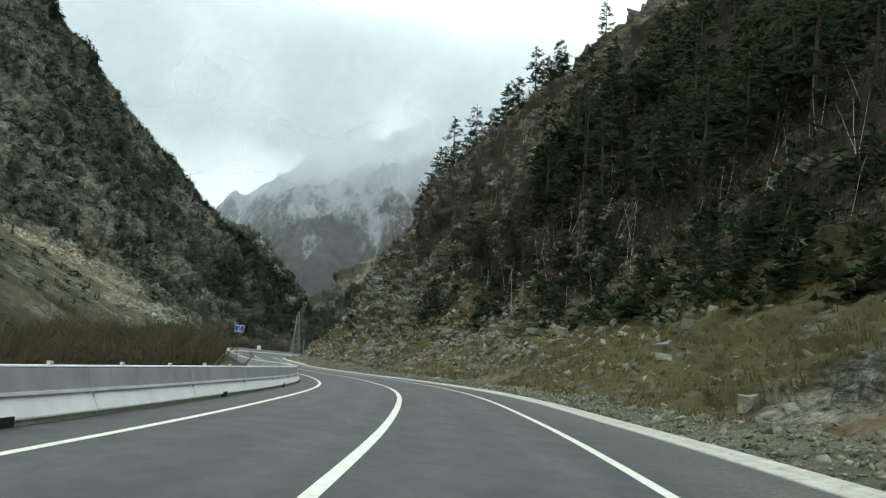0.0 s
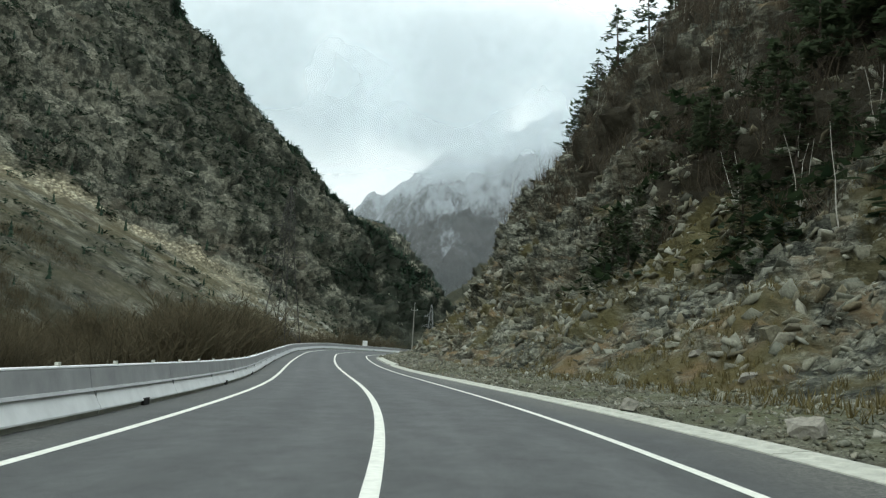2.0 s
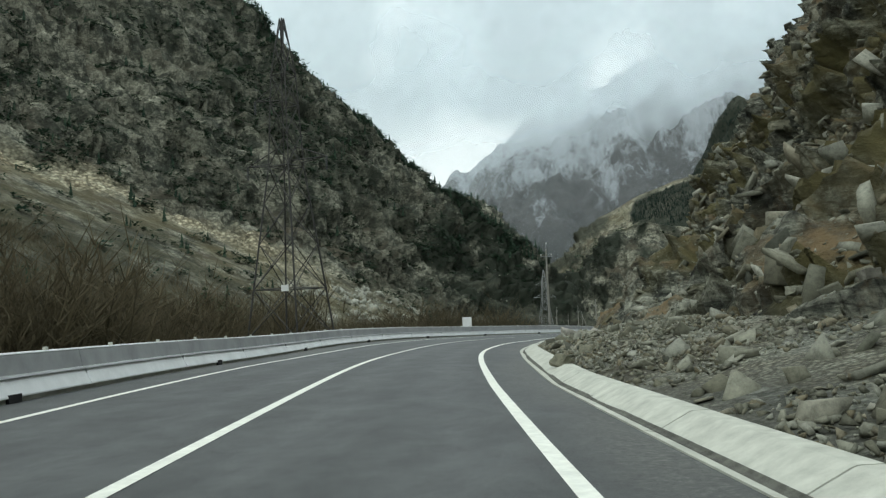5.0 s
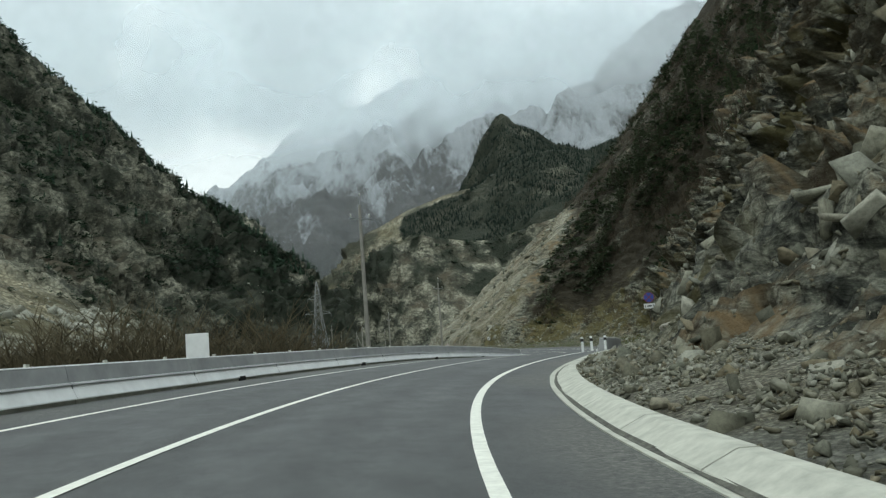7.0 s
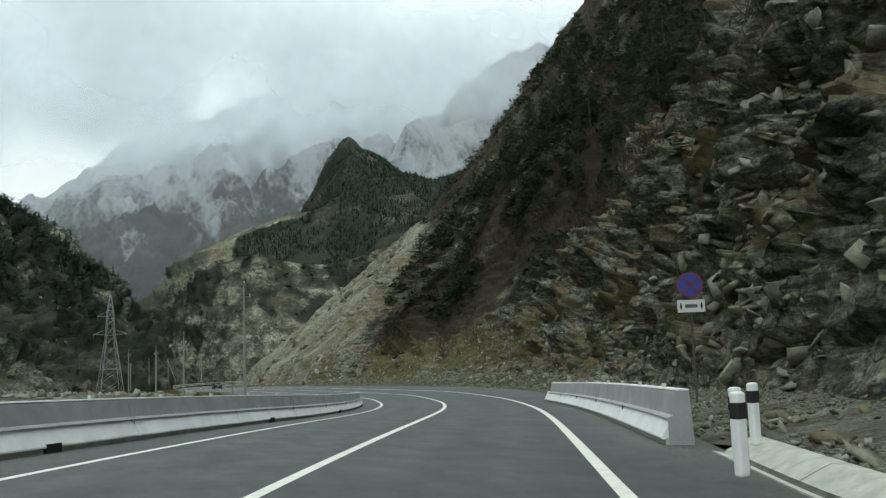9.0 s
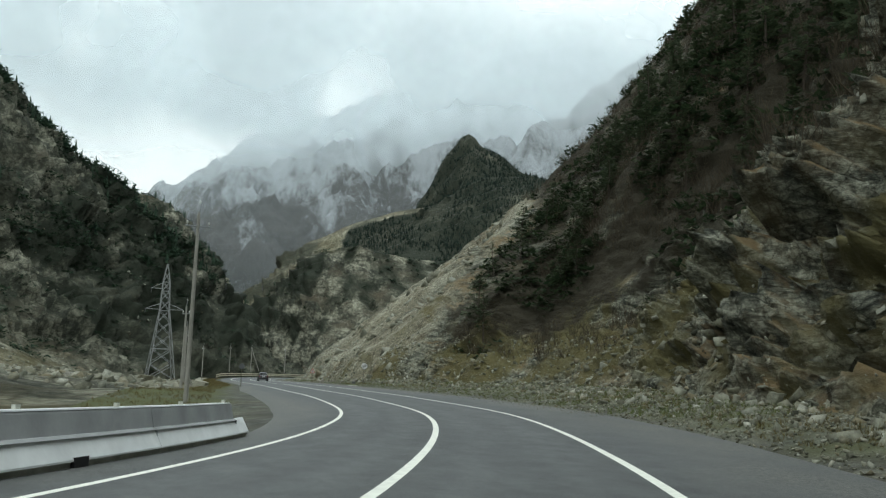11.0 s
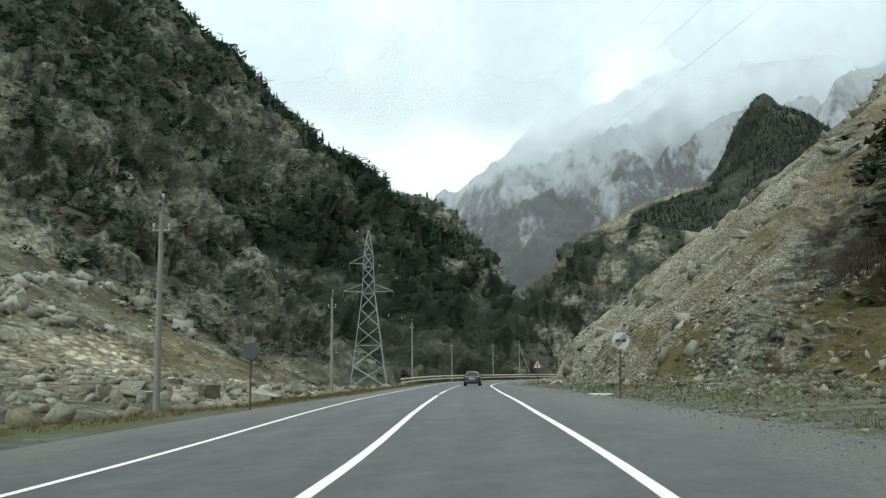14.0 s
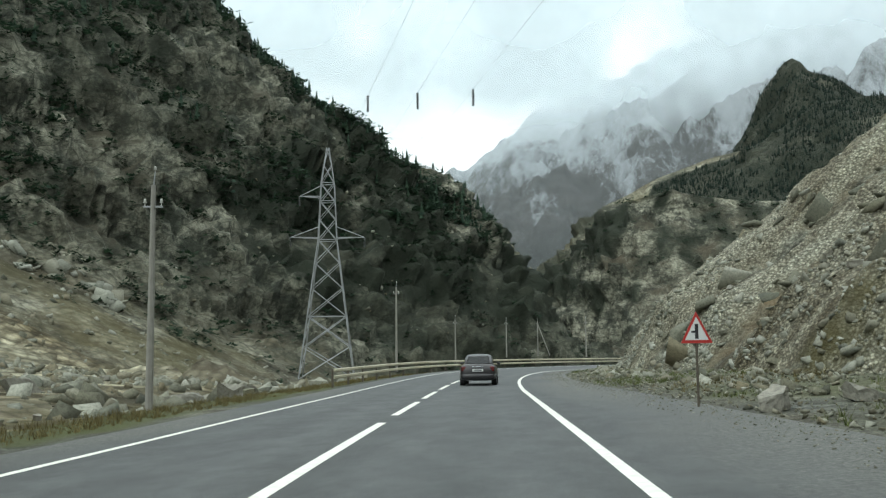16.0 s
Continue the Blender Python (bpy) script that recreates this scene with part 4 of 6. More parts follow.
# ---- concrete barriers ----
def barrier_block(s0, s1, d_line, side_sign, drain, h=1.0, end=False):
    g = side_sign
    root = new("concrete_barrier")
    c = [float(np.interp((s0 + s1) / 2, S, CL[:, n])) for n in range(3)]
    sdm = [float(np.interp((s0 + s1) / 2, S, SD[:, n])) for n in range(2)]
    dm = float(np.interp((s0 + s1) / 2, S, d_line))
    root.location = (c[0] + sdm[0] * dm, c[1] + sdm[1] * dm, c[2])
    wall = [(g * 0.10, 0.42), (g * 0.185, 0.462), (g * 0.25, h - 0.04), (g * 0.27, h), (g * 0.44, h), (g * 0.46, h - 0.03), (g * 0.50, 0.0), (g * 0.10, 0.0)]
    foot_p = [(0.0, 0.09), (0.0, 0.12), (g * 0.175, 0.455), (g * 0.185, 0.463), (g * 0.22, 0.463), (g * 0.22, 0.09)]
    plinth = [(g * 0.05, -0.05), (g * 0.05, 0.11), (g * 0.22, 0.11), (g * 0.22, -0.05)]
    swept("wall", wall, s0, s1 - (0.9 if end else 0), d_line, M_CONCRETE, root, 1.6)
    tagged(swept("painted_step", foot_p, s0, s1, d_line, M_WHITE, root, 1.6), "white painted step")
    swept("plinth", plinth, s0, s1, d_line, M_KERB, root, 1.6)
    cap = [(g * 0.255, h), (g * 0.265, h + 0.025), (g * 0.45, h + 0.025), (g * 0.46, h)]
    tagged(swept("cap", cap, s0, s1 - (1.0 if end else 0), d_line, M_WHITE, root, 1.6), "pale worn top edge")
    if drain:
        # A solid black block paints the shaded inside of the hole.
        m = (s0 + s1) / 2
        tagged(swept("drain_hole", [(-g * 0.012, 0.0), (-g * 0.012, 0.15), (g * 0.10, 0.15), (g * 0.10, 0.0)], m - 0.22, m + 0.22, d_line, M_BLACK, root, 1.0), "black block standing for the dark inside of a drain hole")
    for k in (0.3, 0.8):
        m = s0 + (s1 - s0) * k
        tagged(swept("reflector", [(g * 0.33, h + 0.02), (g * 0.33, h + 0.09), (g * 0.39, h + 0.09), (g * 0.39, h + 0.02)], m - 0.06, m + 0.06, d_line, M_KERB, root, 1.0), "small pale reflector block")
    return root


a, b = S_AT(-45), S_AT(279.3)
BLK = 6.3
n = int((b - a) / BLK)
for i in range(n):
    s1 = b - i * BLK
    ym = float(np.interp(s1, S, CY))
    tagged(barrier_block(s1 - BLK + 0.02, s1 - 0.01, EDGE_L + 0.12, -1, i % 2 == 1, 0.82, i == 0),
           "grey concrete roadside barrier with a white painted step", "barrier", "concrete barriers along the road")
EDGE_B = np.interp(CY, [228, 234, 262], [6.0, 4.9, 4.75])
for i in range(5):
    s1 = S_AT(260.2) - i * 5.4
    tagged(barrier_block(s1 - 5.48, s1 - 0.01, EDGE_B, 1, False, 0.85, i == 0), "short grey concrete barrier with a white foot beside the cliff", "barrier", "concrete barriers below the cliff")

def road_z(y):
    return float(np.interp(y, CY, CL[:, 2]))


# ---- rocks ----
def rock_material(name, stops):
    """Broken stone whose colour changes from piece to piece, with dark stains and dust."""
    m, t, bs = material(name)
    g = t.nodes.new("ShaderNodeNewGeometry")
    info = t.nodes.new("ShaderNodeObjectInfo")
    pick = node(t, "Math")
    pick.operation = "FRACT"
    addn = node(t, "Math")
    addn.operation = "ADD"
    t.links.new(g.outputs["Random Per Island"], addn.inputs[0])
    t.links.new(info.outputs["Random"], addn.inputs[1])
    t.links.new(addn.outputs[0], pick.inputs[0])
    base = ramp(t, pick.outputs[0], [(k / (len(stops) - 1), c) for k, c in enumerate(stops)])
    base = mix(t, noise_tex(t, 0.35, 4), base, mix(t, 1.0, base, (0.6, 0.57, 0.5), "MULTIPLY"))
    spots = ramp(t, noise_tex(t, 7.0, 8, 0.78), [(0.34, (0.55, 0.55, 0.54)), (0.52, (0.97, 0.97, 0.95)), (0.70, (1.28, 1.27, 1.23))])
    base = mix(t, 1.0, base, spots, "MULTIPLY")
    t.links.new(base, bs.inputs["Base Color"])
    bs.inputs["Roughness"].default_value = 0.9
    bs.inputs["Specular IOR Level"].default_value = 0.2
    bump(t, bs, noise_tex(t, 9.0, 8, 0.75), 0.7, 0.03)
    return m


M_ROCK = rock_material("broken_stone", [(0.09, 0.096, 0.08), (0.225, 0.222, 0.172), (0.33, 0.338, 0.285), (0.145, 0.148, 0.118), (0.22, 0.195, 0.135), (0.42, 0.43, 0.38), (0.15, 0.158, 0.128)])
M_BOULDER = rock_material("pale_boulder_stone", [(0.27, 0.265, 0.235), (0.36, 0.35, 0.32), (0.44, 0.43, 0.40)])


def rock_shape(seed, flat_z=0.6, cuts=1):
    """An angular block: a sheared slab with one or more corners broken off."""
    rnd = random.Random(seed)
    sh = [rnd.uniform(-0.45, 0.45) for _ in range(3)]
    pts = {}
    for c in itertools.product((-0.5, 0.5), repeat=3):
        y, z = c[1] * rnd.uniform(0.55, 0.95), c[2] * flat_z * rnd.uniform(0.5, 1.15)
        pts[c] = Vector((c[0] * rnd.uniform(0.8, 1.1) + sh[0] * y + sh[1] * z, y + sh[2] * z * 0.6, z))
    loose = list(pts.values())
    for c in rnd.sample(list(pts), cuts):
        loose.remove(pts[c])
        for ax in range(3):
            o = tuple(-v if n == ax else v for n, v in enumerate(c))
            loose.append(pts[c].lerp(pts[o], rnd.uniform(0.15, 0.55)))
    bm = bmesh.new()
    for p in loose:
        bm.verts.new(p)
    bmesh.ops.convex_hull(bm, input=bm.verts)
    bmesh.ops.delete(bm, geom=[v for v in bm.verts if not v.link_faces], context="VERTS")
    v = np.array([tuple(w.co) for w in bm.verts])
    bm.verts.index_update()
    f = np.array([[w.index for w in fc.verts] for fc in bm.faces])
    bm.free()
    return v, f


ROCKS = [rock_shape(100 + i, random.Random(i).uniform(0.25, 0.8), i % 2) for i in range(18)]


SLABS = [rock_shape(700 + i, random.Random(i).uniform(0.10, 0.34), 1) for i in range(16)]


def shard_shape(seed):
    """A small slaty chip of six corners."""
    rnd = random.Random(seed)
    bm = bmesh.new()
    for k in range(3):
        a = 2.1 * k + rnd.uniform(-0.5, 0.5)
        for z in (-1, 1):
            bm.verts.new((math.cos(a) * rnd.uniform(0.3, 0.62), math.sin(a) * rnd.uniform(0.25, 0.5), z * rnd.uniform(0.04, 0.24)))
    bmesh.ops.convex_hull(bm, input=bm.verts)
    bmesh.ops.delete(bm, geom=[v for v in bm.verts if not v.link_faces], context="VERTS")
    bm.verts.index_update()
    v, f = np.array([tuple(w.co) for w in bm.verts]), np.array([[w.index for w in fc.verts] for fc in bm.faces])
    bm.free()
    return v, f


SHARDS = [shard_shape(900 + i) for i in range(14)]


def turns(n, rng, upright=False):
    """Random turning matrices (n, 3, 3)."""
    a = rng.uniform(0, 2 * np.pi, n)
    z = np.zeros((n, 3, 3))
    z[:, 0, 0], z[:, 0, 1], z[:, 1, 0], z[:, 1, 1], z[:, 2, 2] = np.cos(a), -np.sin(a), np.sin(a), np.cos(a), 1
    if upright:
        return z
    q = rng.normal(size=(n, 4)) * (0.5, 0.55, 0.55, 0.3) + (1.6, 0, 0, 0)
    q /= np.linalg.norm(q, axis=1, keepdims=True)
    w, x, y, zz = q.T
    r = np.stack([np.stack([1 - 2 * (y * y + zz * zz), 2 * (x * y - w * zz), 2 * (x * zz + w * y)], 1),
                  np.stack([2 * (x * y + w * zz), 1 - 2 * (x * x + zz * zz), 2 * (y * zz - w * x)], 1),
                  np.stack([2 * (x * zz - w * y), 2 * (y * zz + w * x), 1 - 2 * (x * x + y * y)], 1)], 1)
    return r @ z


def scatter(name, shapes, pos, size, mat, label, category, rng, upright=False, squash=None):
    """Many small pieces in one mesh."""
    pick = rng.integers(0, len(shapes), len(pos))
    T = turns(len(pos), rng, upright)
    if squash:
        a = 0.32
        T = np.array([[1, 0, 0], [0, math.cos(a), math.sin(a)], [0, -math.sin(a), math.cos(a)]]) @ T
    T = T * np.asarray(size).reshape(-1, 1, 1)
    V, F, base = [], [], 0
    for k, (v, f) in enumerate(shapes):
        w = np.where(pick == k)[0]
        if not len(w):
            continue
        P = np.einsum("nij,vj->nvi", T[w], v) + pos[w][:, None]
        V.append(P.reshape(-1, 3))
        F.append((f[None] + (np.arange(len(w)) * len(v))[:, None, None]).reshape(-1, 3) + base)
        base += len(w) * len(v)
    ob = mesh_object(name, np.concatenate(V), np.concatenate(F), mat, False)
    return tagged(ob, label, category, kind="stuff")


RG = RP2.reshape(len(ry), len(rl), 3)
rng = np.random.default_rng(5)


def on_right(n, y0, y1, l0, l1, power=1.0):
    """Random points of the right hillside between two stations and two lengths up the slope."""
    i = np.searchsorted(ry, rng.uniform(y0, y1, n))
    j = np.clip(np.searchsorted(rl, l0 + (l1 - l0) * rng.uniform(0, 1, n) ** power), 0, len(rl) - 2)
    i = np.clip(i, 0, len(ry) - 2)
    u = rng.uniform(0, 1, (n, 1))
    return RG[i, j] * u + RG[i + 1, j + 1] * (1 - u)


def sizes(n, a, b, p=2.5):
    return a + (b - a) * rng.uniform(0, 1, n) ** p


def on_verge(n, y0, y1, u0=0.3):
    """Random points of the right verge between two stations."""
    q = np.interp(rng.uniform(y0, y1, n), CY, np.arange(len(CY)))
    k = np.clip(q.astype(int), 0, len(CY) - 2)
    f, u = (q - k)[:, None], rng.uniform(u0, 1, (n, 1))
    a, b = near_foot[k] * (1 - f) + near_foot[k + 1] * f, outer_r[k] * (1 - f) + outer_r[k + 1] * f
    return a * (1 - u) + b * u + np.array((0, 0, 0.03))


groups = [on_right(900, -40, 130, 0, 6, 1.4), on_right(1200, -40, 130, 4, 28), on_right(900, 136, 235, 0, 11, 1.1), on_right(900, 240, 345, 0, 10, 1.3),
          on_right(900, 340, 384, 0, 12), on_verge(1100, -40, 135, 0.1), on_verge(800, 135, 238, 0.05), on_verge(2600, 262, 480, 0.3)]
szs = [sizes(900, 0.14, 0.55, 2.8), sizes(1200, 0.2, 0.9, 2.5), sizes(900, 0.14, 0.7, 3.2), sizes(900, 0.2, 0.7, 2.5), sizes(900, 0.2, 0.7, 2.5), sizes(1100, 0.10, 0.36, 2.4), sizes(800, 0.10, 0.5, 3.0), sizes(2600, 0.12, 0.6, 2.6)]
scatter("loose_stones", ROCKS[::3] + SLABS * 3, np.concatenate(groups), np.concatenate(szs), M_ROCK, "grey-brown broken stones strewn over the slope and verge", "stones", rng)
chips = np.concatenate([on_right(4200, -40, 130, 0, 9, 1.4), on_right(11000, 134, 238, 0, 15, 1.1), on_right(9000, 240, 392, 0, 14, 1.2), on_verge(11000, -40, 135, 0.02), on_verge(16000, 135, 238, 0.0), on_verge(16000, 236, 480, 0.0)])
chips = chips[(chips[:, 1] < 130) | (chips[:, 1] > 240) | (fbm(chips * 0.35, 3, 251) > -0.2)]
scatter("rubble", SHARDS, chips, sizes(len(chips), 0.05, 0.24, 2.4), M_ROCK, "small slaty rubble and chips below the cliff", "rubble", rng)
q = np.interp(rng.uniform(292, 480, 7000), CY, np.arange(len(CY)))
k = np.clip(q.astype(int), 0, len(CY) - 2)
f, u = (q - k)[:, None], rng.uniform(0, 1, (7000, 1)) ** 0.5
si, so = across(EDGE_R - 1.7, 0.004), across(EDGE_R - 0.02, 0.004)
grit = (si[k] * (1 - f) + si[k + 1] * f) * (1 - u) + (so[k] * (1 - f) + so[k + 1] * f) * u
scatter("shoulder_grit", SHARDS, grit, sizes(len(grit), 0.02, 0.075, 2.5), M_ROCK, "loose grit spread over the paved shoulder", "grit", rng)
cs = np.concatenate([on_right(3500, 62, 120, 4, 34), on_right(8000, 118, 250, 3, 30, 1.2), on_right(2400, 240, 340, 0, 36, 1.2)])
cs = cs[fbm(cs * 0.12, 3, 207) > -0.2]
scatter("broken_ledges", SLABS, cs, sizes(len(cs), 0.14, 1.0, 2.8), M_ROCK, "flat broken slabs jutting from the cliff ledges", "slabs", rng, False, True)
M_SCREE = rock_material("scree_stone", [(0.17, 0.178, 0.155), (0.30, 0.31, 0.27), (0.37, 0.385, 0.34), (0.20, 0.195, 0.155), (0.47, 0.49, 0.45), (0.26, 0.245, 0.185)])
sc = np.concatenate([on_right(16000, 378, 482, 0, 60), on_right(6500, 376, 480, 0, 9)])
sc = sc[sc[:, 1] > 377 + 0.8 * (sc[:, 0] - np.interp(sc[:, 1], ry, fx)) / 0.77]
sc = sc[fbm(sc * np.array([0.05, 0.3, 0.05]), 3, 252) > -0.04]
scatter("scree", ROCKS[::2] + SLABS + SHARDS, sc, sizes(len(sc), 0.09, 0.55, 3.0), M_SCREE, "pale grey-tan scree of small angular stones", "scree", rng)
sl = on_right(1500, 380, 482, 1, 60)
sl = sl[(sl[:, 1] > 379 + 0.8 * (sl[:, 0] - np.interp(sl[:, 1], ry, fx)) / 0.77) & (fbm(sl * np.array([0.06, 0.35, 0.06]), 3, 255) > 0.0)]
scatter("scree_slabs", SLABS + ROCKS[1::3], sl, sizes(len(sl), 0.4, 1.9, 2.6), M_ROCK, "flat grey-brown slabs half sunk in the scree", "slabs", rng, False, True)
GG = G2.reshape(len(gy), len(gx), 3)


def on_ground(n, x0, x1, y0, y1, keep=None):
    xs_, ys_ = rng.uniform(x0, x1, n), rng.uniform(y0, y1, n)
    j, i = np.clip(np.searchsorted(gx, xs_), 1, len(gx) - 1), np.clip(np.searchsorted(gy, ys_), 1, len(gy) - 1)
    u, v = ((xs_ - gx[j - 1]) / (gx[j] - gx[j - 1]))[:, None], ((ys_ - gy[i - 1]) / (gy[i] - gy[i - 1]))[:, None]
    p = (GG[i - 1, j - 1] * (1 - u) + GG[i - 1, j] * u) * (1 - v) + (GG[i, j - 1] * (1 - u) + GG[i, j] * u) * v
    return p if keep is None else p[keep(p)]


lp = np.concatenate([on_ground(3000, -110, 0, 375, 510), on_ground(500, -80, -8, 510, 660), on_ground(3200, -40, 4, 335, 455)])
lp = lp[lp[:, 0] < np.interp(lp[:, 1], CY, CL[:, 0]) - np.interp(lp[:, 1], [340, 362], [16, 8.8])]
scatter("talus", ROCKS, lp, sizes(len(lp), 0.15, 1.3, 3.6), M_ROCK, "pale talus boulders below the far slope", "talus", rng)

oc = np.concatenate([on_ground(4200, -95, -16, 388, 520, lambda p: (p[:, 2] > -7) & (p[:, 2] < 16)), on_ground(500, -120, -30, 160, 290, lambda p: (p[:, 2] > 4) & (p[:, 2] < 40))])
oc = oc[fbm(oc * np.array([0.05, 0.05, 0.16]), 3, 209) > 0.12]
scatter("outcrops", ROCKS + SLABS, oc, sizes(len(oc), 0.8, 4.2, 2.2), M_SCREE, "pale broken rock ledges standing out of the lower slope", "outcrop", rng, False, True)

# boulders that stand apart, one thing each
def boulder_mesh(seed):
    """A split block with broken corners and narrow worn edges."""
    rnd = random.Random(seed)
    v, f = rock_shape(seed, rnd.uniform(0.5, 0.85), 3)
    bm = bmesh.new()
    vs = [bm.verts.new(p) for p in v]
    for t_ in f:
        bm.faces.new([vs[k] for k in t_])
    bmesh.ops.subdivide_edges(bm, edges=bm.edges[:], cuts=3, use_grid_fill=True)
    bmesh.ops.recalc_face_normals(bm, faces=bm.faces)
    for v_ in bm.verts:
        p_ = v_.co * 2.6 + Vector((seed, 0, 0))
        v_.co += v_.co.normalized() * (noise.noise(p_) * 0.10 + abs(noise.noise(p_ * 2.7)) * 0.06 - 0.03)
    me = bpy.data.meshes.new("boulder")
    bm.to_mesh(me)
    bm.free()
    return me


BOULDERS = [[boulder_mesh(300 + i) for i in range(8)], [boulder_mesh(400 + i) for i in range(4)]]
for m in BOULDERS[0]:
    m.materials.append(M_ROCK)
for m in BOULDERS[1]:
    m.materials.append(M_BOULDER)


def boulder(p, size, turn, pale=False, label="", sink=0.2):
    me = BOULDERS[1 if pale else 0][int(turn * 7) % (4 if pale else 8)]
    ob = new("boulder", me)
    ob.matrix_basis = pose(p[0], p[1], p[2] + size * (0.35 - sink), turn * 31 % 40 - 20, turn * 17 % 30 - 15, turn * 57) @ Matrix.Diagonal((size, size * 0.85, size, 1))
    return tagged(ob, label or ("pale angular boulder resting at the foot of the slope" if pale else "dark grey-brown angular boulder on the slope"), "boulder", "fallen boulders")


bp = np.concatenate([on_right(70, -20, 130, 0.5, 12), on_right(26, 130, 240, 0.5, 10), on_right(40, 240, 345, 0.5, 14), on_right(60, 380, 470, 0.3, 10)])
bs_ = sizes(len(bp), 0.35, 1.1, 2.6) * np.where(bp[:, 1] > 370, 0.55, 1)
cliff_p = on_right(60, 122, 246, 5, 32)
bp, bs_ = np.concatenate([bp, cliff_p]), np.concatenate([bs_, sizes(60, 0.4, 1.05, 1.6)])
for n, (p, sz) in enumerate(zip(bp, bs_)):
    boulder(p, float(sz), n * 1.37 + 0.2, n % 4 == 0)
# those that stand out along the way
def verge_z(x, y):
    i = int(np.argmin((CL[:, 0] - x) ** 2 + (CL[:, 1] - y) ** 2))
    d = float((np.array((x, y)) - CL[i, :2]) @ SD[i])
    a_, b_ = float((near_foot[i, :2] - CL[i, :2]) @ SD[i]), float((outer_r[i, :2] - CL[i, :2]) @ SD[i])
    return float(np.interp(d, [a_, b_], [near_foot[i, 2], outer_r[i, 2]]))


for x, y, sz, pale in ((-4.3, 183.9, 0.9, True), (-3.2, 171.9, 0.85, True), (-2.6, 168.5, 0.7, True), (-1.9, 173.5, 0.9, True), (22.6, 386.6, 0.8, True), (24.4, 387.0, 0.58, True),
                       (-3.0, 176.6, 0.6, True), (26.9, 380.0, 0.9, True), (11.4, 70.5, 0.6, True), (9.9, 77.5, 0.55, True), (18.5, 60.0, 0.9, False), (17.2, 63.0, 1.0, False)):
    x = beside(x, y)
    z = min(verge_z(x, y), road_z(y) + (0.1 if x < 0 else 0.4))
    if x > 16 and y < 100:
        z += 4.0
    boulder((x, y, z), sz, x + y, pale, sink=0.1)
boulder((beside(-4.3, 153.7), 153.7, road_z(153.7) + 0.06), 0.42, 2.3, False, "dark pointed stone lying on the concrete kerb", 0.12)

for n in range(64):
    i = int(np.searchsorted(CY, rng.uniform(352, 432)))
    d = -8.9 - 24 * rng.uniform(0, 1) ** 1.4
    p = CL[i, :2] + SD[i] * d
    boulder((p[0], p[1], float(ground_height(p[0], p[1]))), float(0.4 + 1.5 * rng.uniform(0, 1) ** 2.6), n * 2.13 + 0.7, n % 3 == 0, "pale weathered boulder fallen beside the road" if n % 3 == 0 else "dark grey angular boulder in the roadside rubble")

# ---- trees ----
def leaf_material(name, a, b):
    m, t, bs = material(name)
    g, info = t.nodes.new("ShaderNodeNewGeometry"), t.nodes.new("ShaderNodeObjectInfo")
    c = mix(t, g.outputs["Random Per Island"], a, b)
    c = mix(t, info.outputs["Random"], c, mix(t, 1.0, c, (0.65, 0.7, 0.6), "MULTIPLY"))
    t.links.new(c, bs.inputs["Base Color"])
    bs.inputs["Roughness"].default_value = 0.85
    bs.inputs["Specular IOR Level"].default_value = 0.15
    thin, both = t.nodes.new("ShaderNodeBsdfTranslucent"), t.nodes.new("ShaderNodeMixShader")
    both.inputs[0].default_value = 0.35
    t.links.new(c, thin.inputs["Color"])
    t.links.new(bs.outputs[0], both.inputs[1])
    t.links.new(thin.outputs[0], both.inputs[2])
    t.links.new(both.outputs[0], t.nodes["Material Output"].inputs["Surface"])
    return m


M_NEEDLE = leaf_material("pine_needles", (0.050, 0.072, 0.044), (0.125, 0.152, 0.090))
M_FARPINE = leaf_material("far_pine_needles", (0.018, 0.037, 0.025), (0.050, 0.080, 0.050))
M_RIDGE = leaf_material("far_ridge_needles", (0.012, 0.022, 0.020), (0.034, 0.052, 0.044))
M_BARK = plain("pine_bark", (0.055, 0.042, 0.032), 0.95, 0, 0.4, 4.0, 0.02)
M_BIRCH = plain("birch_bark", (0.42, 0.40, 0.35), 0.8, 0, 0.3, 3.0, 0.005)
M_TWIG = leaf_material("bare_brown_twigs", (0.040, 0.032, 0.022), (0.108, 0.088, 0.062))
M_SCRUB = leaf_material("dark_scrub_leaves", (0.020, 0.036, 0.020), (0.058, 0.082, 0.042))
M_BRUSH = leaf_material("brown_valley_twigs", (0.072, 0.060, 0.039), (0.155, 0.128, 0.084))
M_GREEN = leaf_material("green_grass_blades", (0.070, 0.090, 0.028), (0.165, 0.185, 0.070))
M_GRASS = leaf_material("dry_grass_blades", (0.095, 0.075, 0.034), (0.24, 0.19, 0.09))


def tube(V, F, pts, radii, n=5):
    base = len(V)
    for k, (p, r) in enumerate(zip(pts, radii)):
        d = (Vector(pts[min(k + 1, len(pts) - 1)]) - Vector(pts[max(k - 1, 0)])).normalized()
        q = d.to_track_quat("Z", "Y")
        for a in range(n):
            V.append(tuple(Vector(p) + q @ Vector((math.cos(6.2832 * a / n) * r, math.sin(6.2832 * a / n) * r, 0))))
    for k in range(len(pts) - 1):
        for a in range(n):
            F.append((base + k * n + a, base + k * n + (a + 1) % n, base + (k + 1) * n + (a + 1) % n, base + (k + 1) * n + a))


